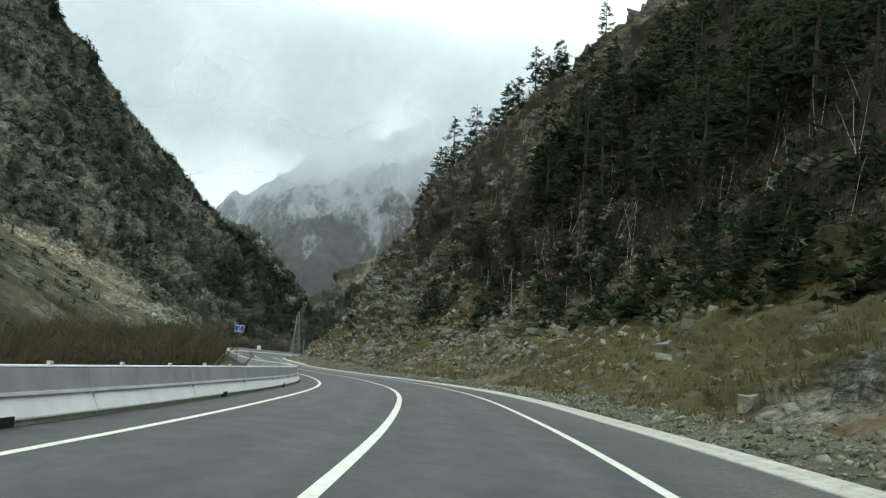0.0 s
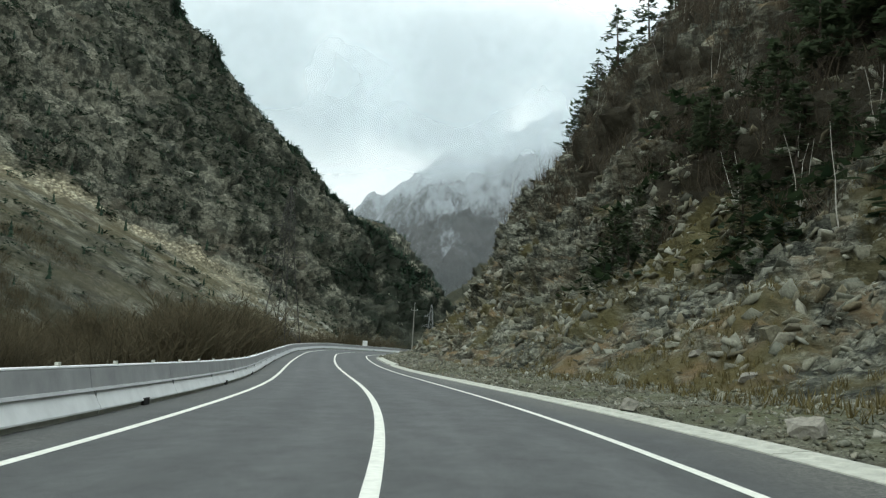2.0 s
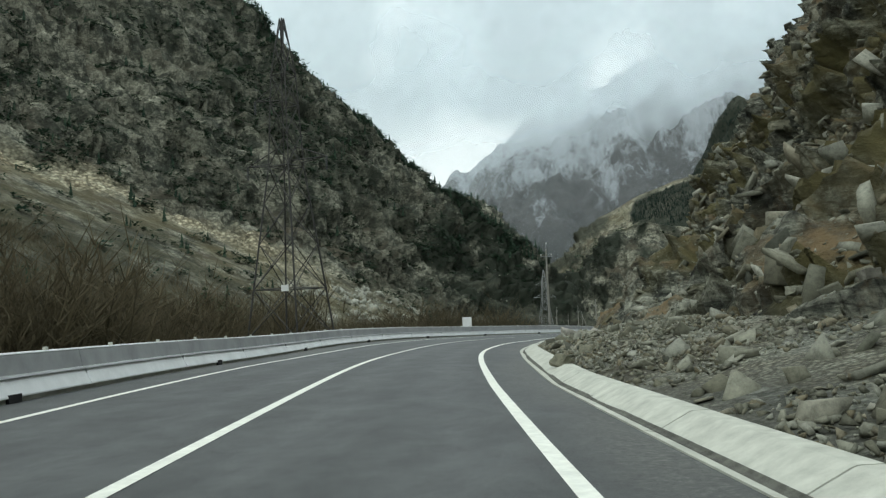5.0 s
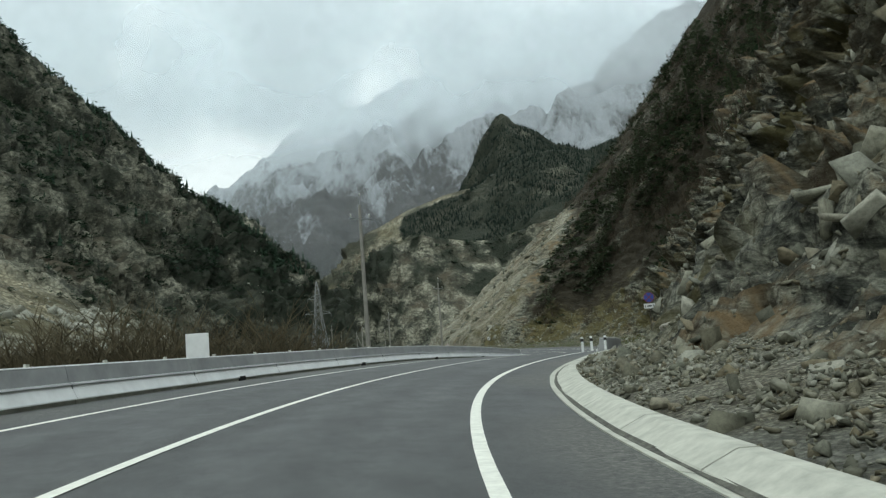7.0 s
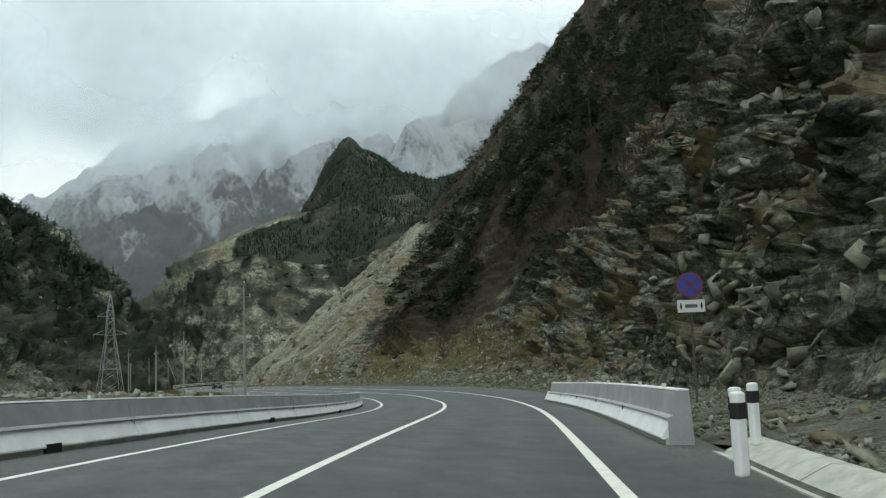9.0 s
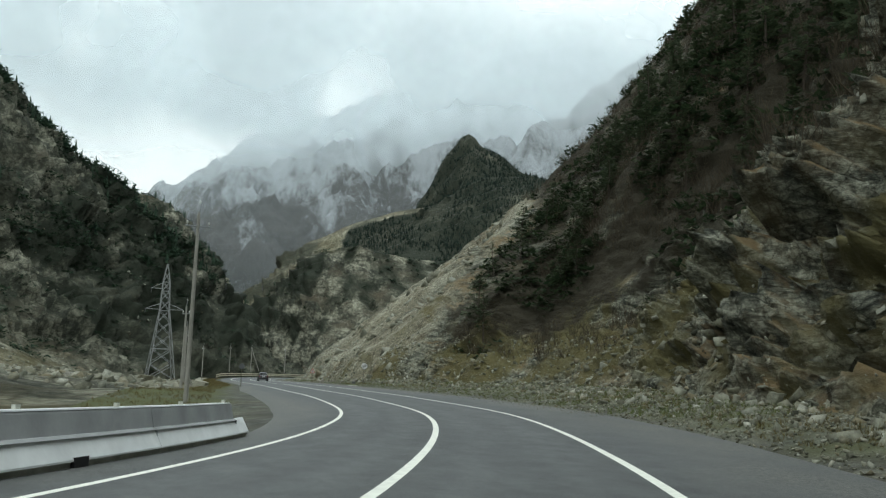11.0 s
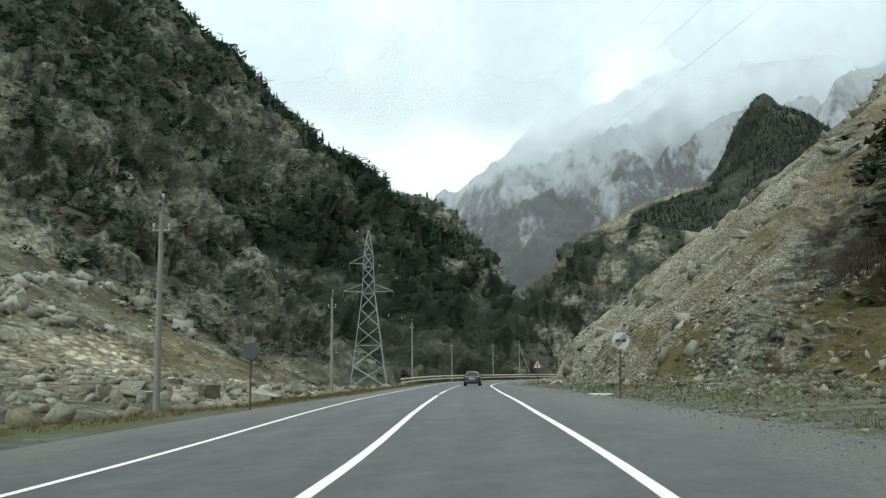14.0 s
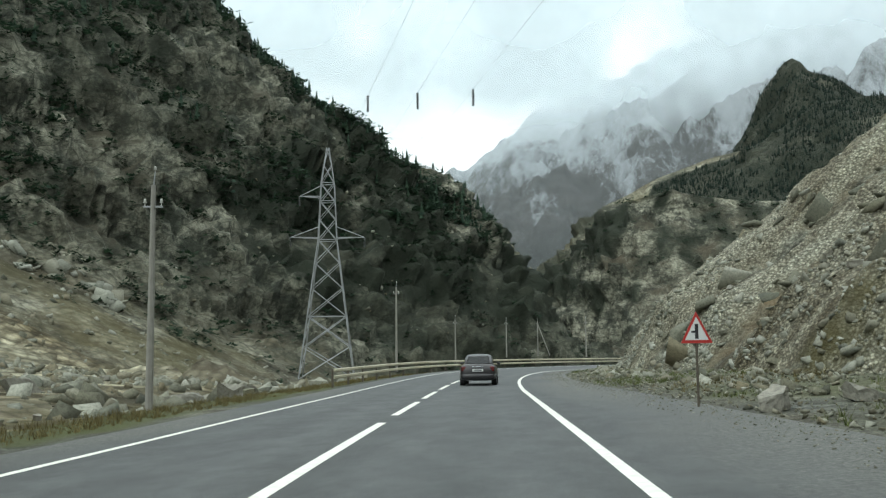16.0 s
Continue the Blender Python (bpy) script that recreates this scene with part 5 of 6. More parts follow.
def tuft(V, F, p, r, rnd, count=6, droop=-0.1):
    for _ in range(count):
        a = rnd.uniform(0, 6.2832)
        d = Vector((math.cos(a), math.sin(a), rnd.uniform(-0.25, 0.55) + droop)).normalized()
        s_ = d.cross(Vector((0, 0, 1))).normalized() * r * rnd.uniform(0.22, 0.4)
        q = Vector(p) + Vector((rnd.uniform(-1, 1), rnd.uniform(-1, 1), rnd.uniform(-0.5, 0.5))) * r * 0.35
        e = q + d * r * rnd.uniform(0.7, 1.25)
        b = len(V)
        V.extend([tuple(q - s_ * 0.4), tuple(q + s_), tuple(e), tuple(q - s_ + d * r * 0.3)])
        F.extend([(b, b + 1, b + 2), (b, b + 2, b + 3)])


def pine(seed, height=11.0, spread=2.1, bare=0.25):
    """A mountain pine with layered, uneven branches."""
    rnd = random.Random(seed)
    root = new("pine_tree")
    V, F = [], []
    bend = (rnd.uniform(-0.3, 0.3), rnd.uniform(-0.3, 0.3))
    line = [(bend[0] * (k / 6) ** 2, bend[1] * (k / 6) ** 2, height * k / 6) for k in range(7)]
    line[0] = (0, 0, -0.8)
    tube(V, F, line, [0.22 * (1 - 0.92 * k / 6) * height / 11 + 0.015 for k in range(7)], 6)
    CV, CF = [], []
    z = height * bare
    while z < height * 0.985:
        u = (z - height * bare) / (height * (1 - bare))
        reach = spread * (1 - u) ** 0.55 * rnd.uniform(0.5, 1.1) + 0.35
        for _ in range(rnd.choice((3, 4, 5))):
            if rnd.random() < 0.14:
                continue
            a, rr = rnd.uniform(0, 6.2832), reach * rnd.uniform(0.6, 1.15)
            c = Vector((bend[0] * (z / height) ** 2, bend[1] * (z / height) ** 2, z))
            tip = c + Vector((math.cos(a) * rr, math.sin(a) * rr, rr * rnd.uniform(-0.12, 0.28)))
            if rnd.random() < 0.45:
                tube(V, F, [tuple(c), tuple(tip)], [0.035, 0.008], 3)
            k = max(2, int(rr / 0.6))
            for w in range(k):
                q = c.lerp(tip, 0.35 + 0.65 * (w + 1) / k)
                tuft(CV, CF, q, 0.62 + 0.3 * (1 - u), rnd, 4)
        z += height * rnd.uniform(0.035, 0.065)
    tuft(CV, CF, (bend[0], bend[1], height), 0.45, rnd, 8, 0.4)
    for nm, v, f, mt in (("trunk", V, F, M_BARK), ("crown", CV, CF, M_NEEDLE)):
        ob = mesh_object(nm, v, f, mt, False)
        ob.parent = root
    return tagged(root, "dark green mountain pine with uneven layered branches", "tree", "pines on the slope")


def bare_tree(seed, height=7.0, stems=2, mat=None, name="birch_tree", label="", fan=0.3):
    rnd = random.Random(seed)
    root = new(name)
    V, F, TV, TF = [], [], [], []

    def limb(p, d, length, r, depth):
        pts, q = [tuple(p)], Vector(p)
        for k in range(4):
            d = (d + Vector((rnd.uniform(-1, 1), rnd.uniform(-1, 1), rnd.uniform(-0.2, 0.7))) * 0.16).normalized()
            q = q + d * length / 4
            pts.append(tuple(q))
            if depth < 2 and k > 0:
                for _ in range(2 if depth else rnd.choice((1, 2, 3))):
                    side_d = (d + Vector((rnd.uniform(-1, 1), rnd.uniform(-1, 1), rnd.uniform(-0.1, 0.6))) * 0.8).normalized()
                    limb(q, side_d, length * rnd.uniform(0.2, 0.4), r * 0.38, depth + 1)
        rad = [max(r * (1 - 0.75 * k / 4), 0.006) for k in range(5)]
        tube(V if depth < 1 else TV, F if depth < 1 else TF, pts, rad, 5 if depth < 1 else 3)

    for k in range(stems):
        limb((rnd.uniform(-0.15, 0.15), rnd.uniform(-0.15, 0.15), -0.3), Vector((rnd.uniform(-fan, fan), rnd.uniform(-fan, fan), 1)).normalized(), height * rnd.uniform(0.75, 1), 0.042 * height / 7, 0)
    ob = mesh_object("trunk", V, F, mat or M_BIRCH, True)
    ob.parent = root
    ob = mesh_object("crown", TV, TF, M_TWIG, False)
    ob.parent = root
    return tagged(root, label or "leafless pale birch with thin crooked branches", "tree", "bare trees on the slope")


rnd = random.Random(12)
PINES = [pine(21, 11, 3.0, 0.15), pine(22, 12, 2.7, 0.22), pine(23, 9.5, 3.0, 0.1), pine(24, 12.5, 3.2, 0.3), pine(25, 8, 2.2, 0.08)]
BARE = [bare_tree(31, 6.5, 1), bare_tree(32, 6, 1, fan=0.5), bare_tree(33, 6, 3, fan=0.3), bare_tree(34, 5.5, 2, fan=0.4)]


def plant(kinds, points, lo_, hi_, sink=0.3, lean=4):
    for p in points:
        src = kinds[rnd.randrange(len(kinds))]
        sc_ = rnd.uniform(lo_, hi_)
        ob = copy_thing(src, pose(p[0], p[1], p[2] - sink, rnd.uniform(-lean, lean), rnd.uniform(-lean, lean), rnd.uniform(0, 360)))
        ob.scale = (sc_, sc_, sc_ * rnd.uniform(0.9, 1.12))


def spaced(points, gap):
    kept = []
    for p in points:
        if all((p[0] - q[0]) ** 2 + (p[1] - q[1]) ** 2 + (p[2] - q[2]) ** 2 > gap * gap for q in kept):
            kept.append(p)
    return kept


plant(PINES, spaced(np.concatenate([on_right(14, 40, 66, 44, 75), on_right(170, 60, 125, 24, 80), on_right(44, 92, 128, 26, 60), on_right(16, 130, 185, 40, 70)]), 3.2)[:105], 0.75, 1.15)
plant(PINES, spaced(on_right(70, 165, 250, 40, 95), 4.0)[:36], 0.7, 1.05)
plant(PINES, spaced(np.concatenate([on_right(90, 290, 392, 34, 70), on_right(80, 330, 410, 55, 110), on_right(60, 395, 440, 60, 110)]), 4.0)[:90], 0.5, 0.95)
plant(PINES, [p for p in on_right(60, 366, 412, 10, 60) if p[1] < 372 + 0.8 * (p[0] - float(np.interp(p[1], ry, fx))) / 0.77][:22], 0.35, 0.7)
plant([PINES[4]], spaced(on_right(60, 40, 122, 13, 26), 2.5)[:34], 0.35, 0.65)
plant(PINES, spaced(on_ground(60, -90, -34, 90, 330, lambda p: (p[:, 2] < 14) & (fbm(p * 0.04, 2, 232) > 0.02)), 5)[:22], 0.55, 0.95)
plant(BARE, spaced(np.concatenate([on_right(110, 14, 112, 14, 52), on_right(16, 120, 200, 22, 50), on_right(14, 300, 390, 16, 50)]), 2.5)[:95], 0.6, 1.15, 0.2, 12)
copy_thing(BARE[2], pose(22.9, 102.5, float(RG[np.searchsorted(ry, 102.5), np.searchsorted(rl, 17), 2]) - 0.2, 0, 0, 60))
for n, ob in enumerate(PINES + BARE):
    src_p = on_right(1, 60 + 12 * n, 64 + 12 * n, 40, 60)[0]
    ob.matrix_basis = pose(src_p[0], src_p[1], src_p[2] - 0.3, 0, 0, 40 * n)


# far conifers: jagged layered cones
def far_pine_shape(seed, layers=5, n=7):
    rr = random.Random(seed)
    V, F = [], []
    z = 0.12
    for k in range(layers):
        r, top = (0.21 if layers > 3 else 0.27) * (1 - k / (layers * 1.12)) * rr.uniform(0.8, 1.15), z + 1.5 / layers
        b = len(V)
        for a in range(n):
            w = r * (1.0 if a % 2 else 0.62) * rr.uniform(0.75, 1.2)
            V.append((math.cos(6.2832 * a / n + k) * w, math.sin(6.2832 * a / n + k) * w, z + rr.uniform(-0.03, 0.03)))
        V.append((rr.uniform(-0.02, 0.02), rr.uniform(-0.02, 0.02), top))
        F += [(b + a, b + (a + 1) % n, b + n) for a in range(n)]
        z += 0.8 / layers
    return np.array(V), np.array(F)


FARP = [far_pine_shape(i) for i in range(6)]
TINY = [far_pine_shape(i, 3, 5) for i in range(6)]


def round_tree_shape(seed):
    """A broad uneven crown of loose tufts, for far pines with flat tops and brush."""
    rr = random.Random(seed)
    V, F = [], []
    for k in range(6):
        tuft(V, F, (rr.gauss(0, 0.24), rr.gauss(0, 0.24), 0.08 + 0.5 * rr.random() ** 1.5), 0.34, rr, 3, 0.1)
    return np.array(V), np.array(F)


ROUND = [round_tree_shape(i) for i in range(6)]


fp = np.concatenate([
    on_ground(2400, -330, -20, 420, 690, lambda p: (scrubby(p) > 0.15) & (p[:, 2] > 20)),
    on_ground(2600, -300, -12, 664, 700, lambda p: p[:, 2] > 12),
    on_ground(2600, -330, 40, 880, 1040, lambda p: p[:, 2] > 5),
    on_ground(900, -420, -60, 250, 470, lambda p: (scrubby(p) > 0.25) & (p[:, 2] > 0))])
scatter("far_pine_wood", FARP[:3] + ROUND, fp, sizes(len(fp), 2.8, 7.0, 1.8), M_FARPINE, "dark pine wood over the far mountainsides and ridges", "forest", rng, True)
fh = on_ground(20000, 62, 420, 940, 1290, lambda p: (fbm(p * 0.03, 4, 253) > -0.14 - np.clip((p[:, 0] - 84) / 60, -0.35, 0.1)) & ((p[:, 1] < 1064) | (p[:, 2] > np.interp(p[:, 0], *np.array(TAN).T) - np.abs(p[:, 1] - 1080) * 0.3 + 5)))
scatter("far_ridge_wood", TINY, fh, sizes(len(fh), 2.0, 4.6, 1.8), M_RIDGE, "dark wood covering the far peak", "forest", rng, True)
fb = np.concatenate([
    on_ground(16000, -300, -8, 430, 700, lambda p: (scrubby(p) > np.where((p[:, 2] < 40) & (p[:, 1] < 570), 0.25, -0.05)) & (p[:, 2] > 8)),
    on_ground(3000, -110, 20, 500, 690, lambda p: (scrubby(p) > -0.3) & (p[:, 2] < 40)),
    on_ground(4500, -420, -60, 200, 470, lambda p: (scrubby(p) > 0.2) & (p[:, 2] > 8)),
    on_ground(3500, -200, -8, 520, 690, lambda p: (scrubby(p) > -0.45) & (p[:, 2] > 10)),
    on_ground(700, 30, 210, 770, 850, lambda p: p[:, 2] > 44),
    on_ground(1800, 0, 210, 690, 800, lambda p: scrubby(p) > 0.1)])
scatter("far_brush", ROUND, fb, sizes(len(fb), 1.2, 4.6, 2.0), M_FARPINE, "dark evergreen scrub clinging to far rock faces", "scrub", rng, True)


# bare brown shrubs
def shrub_shape(seed, count=22, twigs=2, thick=0.009):
    rr = random.Random(seed)
    V, F = [], []
    for _ in range(count):
        a, e = rr.uniform(0, 6.2832), rr.uniform(0.75, 1.5)
        d = Vector((math.cos(a) * math.cos(e), math.sin(a) * math.cos(e), math.sin(e)))
        q = Vector((rr.uniform(-0.35, 0.35), rr.uniform(-0.35, 0.35), 0))
        length = rr.uniform(0.5, 1.0)
        mid = q + d * length * 0.55
        tip = q + d * length + Vector((rr.uniform(-0.15, 0.15), rr.uniform(-0.15, 0.15), rr.uniform(-0.05, 0.2)))
        s_ = d.cross(Vector((rr.uniform(-1, 1), rr.uniform(-1, 1), 0.3))).normalized() * thick
        b = len(V)
        V += [tuple(q - s_), tuple(q + s_), tuple(mid + s_), tuple(mid - s_), tuple(tip)]
        F += [(b, b + 1, b + 2), (b, b + 2, b + 3), (b + 3, b + 2, b + 4)]
        for _ in range(twigs):
            o = mid + (tip - mid) * rr.random()
            w = o + Vector((rr.uniform(-0.25, 0.25), rr.uniform(-0.25, 0.25), rr.uniform(0.05, 0.3)))
            b = len(V)
            V += [tuple(o - s_ * 0.6), tuple(o + s_ * 0.6), tuple(w)]
            F += [(b, b + 1, b + 2)]
    return np.array(V), np.array(F)


SHRUBS = [shrub_shape(i) for i in range(6)]
sp = np.concatenate([on_right(2000, 240, 320, 16, 105), on_right(1300, 320, 384, 26, 105), on_right(400, 390, 450, 58, 120), on_right(1500, 0, 130, 15, 75), on_right(800, 112, 180, 20, 80), on_right(260, 180, 250, 36, 80), on_right(60, 335, 378, 6, 14)])
scatter("bare_brush", SHRUBS, sp, sizes(len(sp), 0.9, 3.2, 1.4), M_TWIG, "leafless brown brush covering the steep slope", "brush", rng, True)
bx, bz = [], []
for n in range(900):
    y = rng.uniform(15, 310) if n < 560 else rng.uniform(196, 318)
    i = int(np.searchsorted(CY, y))
    d = EDGE_L[i] - (4.5 + 30 * rng.uniform(0, 1) if n < 560 else 9 + 46 * rng.uniform(0, 1))
    p = CL[i, :2] + SD[i] * d
    if y > 270 and d > EDGE_L[i] - 15 - (y - 270) * 0.35:
        continue
    if fbm(np.array([[p[0] * 0.05, p[1] * 0.05, 0]]), 2, 230)[0] < (0.04 if y < 115 else -0.05):
        continue
    bx.append((p[0], p[1], float(ground_height(p[0], p[1])) - 0.2))
    bz.append(rng.uniform(1.8, 6.8) * float(np.interp(y, [15, 60, 110, 150, 195, 225, 245, 260, 318], [0.5, 0.6, 0.95, 1.05, 1.2, 1.15, 0.75, 0.5, 0.4])))
bx = np.array(bx)
scatter("valley_brush", [shrub_shape(50 + i, 85, 12, 0.010) for i in range(5)], bx, np.array(bz), M_BRUSH, "tall leafless brown bushes beyond the barrier", "brush", rng, True)
vb = on_ground(3600, -150, -20, 120, 365, lambda p: (p[:, 2] < 34) & (p[:, 0] < np.interp(p[:, 1], CY, CL[:, 0]) - 16) & (fbm(p * 0.03, 3, 231) > -0.08))
vb = np.concatenate([vb, on_ground(2600, -175, -34, 95, 300, lambda p: (p[:, 2] < 30) & (fbm(p * 0.05, 3, 233) > -0.2))])
scatter("slope_brush", SHRUBS, vb, sizes(len(vb), 1.6, 4.6, 1.3), M_BRUSH, "leafless brown scrub on the lower far slopes", "brush", rng, True)


es = np.concatenate([np.array([p for p in on_right(1300, 352, 412, 6, 64) if p[1] < 373 + 0.8 * (p[0] - float(np.interp(p[1], ry, fx))) / 0.77]), on_right(2800, 250, 382, 14, 105), on_right(400, 384, 450, 60, 115), on_right(500, 20, 130, 16, 60), on_right(650, 20, 125, 11, 26)])
es = es[fbm(es * 0.07, 3, 208) > -0.12]
scatter("evergreen_scrub", ROUND, es, sizes(len(es), 1.2, 3.4, 1.5), M_SCRUB, "low dark evergreen scrub among the bare brush", "scrub", rng, True)


# dry grass
def grass_shape(seed):
    rr = random.Random(seed)
    V, F = [], []
    for _ in range(9):
        a, q = rr.uniform(0, 6.2832), Vector((rr.uniform(-0.3, 0.3), rr.uniform(-0.3, 0.3), 0))
        s_ = Vector((math.cos(a + 1.57), math.sin(a + 1.57), 0)) * 0.035
        t_ = q + Vector((math.cos(a) * 0.45, math.sin(a) * 0.45, rr.uniform(0.4, 0.9)))
        b = len(V)
        V += [tuple(q - s_), tuple(q + s_), tuple(t_)]
        F += [(b, b + 1, b + 2)]
    return np.array(V), np.array(F)


gr = np.concatenate([on_right(9000, -30, 118, 2, 20), on_right(6500, 322, 396, 1, 20), on_verge(900, -30, 120, 0.6), on_verge(2200, 275, 400, 0.12)])
gr = gr[fbm(gr * 0.16, 4, 21) > -0.12]
scatter("grass", [grass_shape(i) for i in range(5)], gr, sizes(len(gr), 0.25, 0.65, 1.2) * np.where(gr[:, 1] > 240, 0.5, 1), M_GRASS, "tufts of dry yellow-brown grass", "grass", rng, True)
gg = on_verge(9000, 285, 480, 0.02)
gg = gg[fbm(gg * 0.22, 3, 256) + np.interp(gg[:, 1], [285, 330, 400, 480], [0.1, 0.15, 0.05, -0.05]) > 0.06]
scatter("grass", [grass_shape(i) for i in range(5)], gg, sizes(len(gg), 0.12, 0.30, 1.4), M_GREEN, "short green grass along the verge", "grass", rng, True)
q = np.interp(rng.uniform(290, 440, 4200), CY, np.arange(len(CY)))
k = q.astype(int)
f, u = (q - k)[:, None], rng.uniform(0.3, 1.0, (4200, 1))
li = across(EDGE_L - 0.25, -0.05)
gl = (li[k] * (1 - f) + li[k + 1] * f) * (1 - u) + (lo[k] * (1 - f) + lo[k + 1] * f) * u
scatter("grass", [grass_shape(i) for i in range(5)], gl, sizes(len(gl), 0.12, 0.34, 1.4), M_GRASS, "short dry yellow grass on the verge", "grass", rng, True)


# ---- poles, pylons, signs ----


M_PORCELAIN = plain("porcelain", (0.55, 0.55, 0.52), 0.3)
M_GREYDISC = plain("sign_face_white", (0.62, 0.63, 0.62), 0.5, 0, 0.06)
M_SIGNBLACK = plain("sign_black", (0.02, 0.02, 0.022), 0.6)
M_SIGNRED = plain("sign_red", (0.42, 0.03, 0.025), 0.5)
M_SIGNDULL = plain("sign_dull_red", (0.16, 0.035, 0.075), 0.5)
M_SIGNBLUE = plain("sign_blue", (0.03, 0.06, 0.30), 0.5)
M_SIGNBACK = plain("sign_back_grey", (0.10, 0.105, 0.11), 0.6, 0.3)
M_POST = plain("rusty_post", (0.10, 0.085, 0.065), 0.8, 0.2, 0.3, 5.0)
M_RAIL = plain("cream_painted_rail", (0.50, 0.46, 0.34), 0.7, 0, 0.15, 2.0)
M_GLASS = plain("dark_car_glass", (0.02, 0.024, 0.027), 0.08, 0.0, 0.05)
M_TYRE = plain("tyre_rubber", (0.015, 0.015, 0.016), 0.9)
M_LAMP = plain("red_lamp_glass", (0.10, 0.012, 0.012), 0.25)
M_CHROME = plain("bright_trim", (0.55, 0.56, 0.57), 0.25, 0.9)


def utility_pole(x, y, zb, h, turn=0.0, brace=False):
    root = new("utility_pole")
    root.matrix_basis = pose(x, y, zb, 0, 0, turn)
    part("post", rod_bm((0, 0, -0.6), (0, 0, h), 0.17, 8, 0.10), M_POLE, root)
    arm = 1.7 if y < 350 else 0.8
    part("crossarm", box_bm(0, 0, h - 0.9, arm, 0.07, 0.08, 0.01), M_STEEL, root, "weathered steel crossarm")
    part("top_bracket", rod_bm((0, 0, h - 0.05), (0.06, 0, h + 0.55), 0.03, 6), M_STEEL, root)
    for a, zz in ((-0.42 * arm, h - 0.86), (0.42 * arm, h - 0.86), (0.06, h + 0.5)):
        V, F = [], []
        tube(V, F, [(a, 0, zz + q) for q in (0, 0.12, 0.13, 0.20, 0.22, 0.28, 0.30)], [0.02, 0.02, 0.075, 0.05, 0.06, 0.04, 0.01], 8)
        ob = mesh_object("insulator", V, F, M_PORCELAIN)
        ob.parent = root
        tagged(ob, "small porcelain insulator")
    if brace:
        part("brace", rod_bm((0.12, 0, h - 1.2), (3.2, 0, -0.5), 0.12, 8), M_POLE, root, "leaning concrete brace")
    return tagged(root, "slim grey concrete utility pole with a crossarm" + (" and brace" if brace else ""), "pole", "utility poles along the road")


for x, y, h, tr, br in ((-5.9, 239.3, 10.6, 30, 0), (9.7, 314.0, 11.6, 25, 0), (5.3, 358.4, 9.1, 15, 0), (1.6, 400.5, 8.9, 10, 0), (-5.3, 480, 10.6, 0, 0),
                        (-6.0, 540, 9.0, 0, 0), (0.0, 592, 9.0, 0, 0), (7.6, 604, 9.0, 0, 1), (20.5, 592, 9.0, 0, 0)):
    zb = road_z(y) + (0.0 if y < 500 else 0.6)
    if y < 250 or 350 < y < 420:
        zb -= 0.5
    utility_pole(beside(x, y), y, zb, h + (0.5 if y < 250 else 0), tr, br)


def discs(name, top, count, r, root, label):
    """A hanging string of insulator discs, one turned shape."""
    V, F = [], []
    pts, rad = [], []
    for q in range(count):
        for dz, rr in ((0.0, 0.03), (0.03, r), (0.07, r * 0.8), (0.10, 0.03)):
            pts.append((top[0], top[1], top[2] - q * 0.13 - dz))
            rad.append(rr)
    tube(V, F, pts, rad, 8)
    ob = mesh_object(name, V, F, M_SIGNBACK)
    ob.parent = root
    return tagged(ob, label)


def pylon(x, y, zb, h, turn, plate=False, steel=None):
    """A tapered lattice pylon with three arms."""
    steel = steel or M_STEEL
    root = new("lattice_pylon")
    root.matrix_basis = pose(x, y, zb, 0, 0, turn)
    lv = [0, 0.13, 0.26, 0.38, 0.49, 0.59, 0.68, 0.76, 0.84, 0.92, 1.0]
    half = lambda u: float(np.interp(u, [0, 0.59, 0.84, 1.0], [3.0, 1.05, 0.75, 0.12]))
    cs = ((-1, -1), (1, -1), (1, 1), (-1, 1))
    P = [[Vector((c[0] * half(u), c[1] * half(u), u * h)) for c in cs] for u in lv]
    for c in range(4):
        V, F = [], []
        tube(V, F, [tuple(P[k][c]) for k in range(len(lv))], [0.085 if k < 5 else 0.06 for k in range(len(lv))], 5)
        mesh_object("leg", V, F, steel).parent = root
    for k in range(len(lv) - 1):
        for c in range(4):
            d = (c + 1) % 4
            part("brace", rod_bm(P[k][c], P[k + 1][d], 0.045, 4), steel, root)
            part("brace", rod_bm(P[k][d], P[k + 1][c], 0.045, 4), steel, root)
            if k in (2, 5, 7, 8):
                part("brace", rod_bm(P[k][c], P[k][d], 0.045, 4), steel, root)
    for zf, reach in ((0.60, 4.2), (0.60, -4.2), (0.78, -3.2)):
        z = zf * h
        w = half(zf) * (1 if reach > 0 else -1)
        for yy, zz in ((-0.7, 0), (0.7, 0), (0, 1.3)):
            part("arm", rod_bm((w, yy, z + zz), (reach, 0, z + 0.1), 0.05, 4), steel, root)
        discs("insulator_string", (reach, 0, z + 0.1), 9, 0.13, root, "dark hanging insulator string")
    if plate:
        part("plate", box_bm(1.6, -2.75, 8.2, 0.75, 0.03, 0.5), M_GREYDISC, root, "small white plate")
    return tagged(root, "dark weathered steel lattice pylon with a white plate" if plate else "grey steel lattice power pylon with three arms", "pylon", "power pylons in the valley")


pylon(-9.9, 462.0, -16.4, 26.3, 14)
pylon(-26.6, 204.5, road_z(204) - 3.4, 31.6, -20, True, plain("dark_weathered_steel", (0.05, 0.048, 0.045), 0.7, 0.3, 0.3, 2.0))


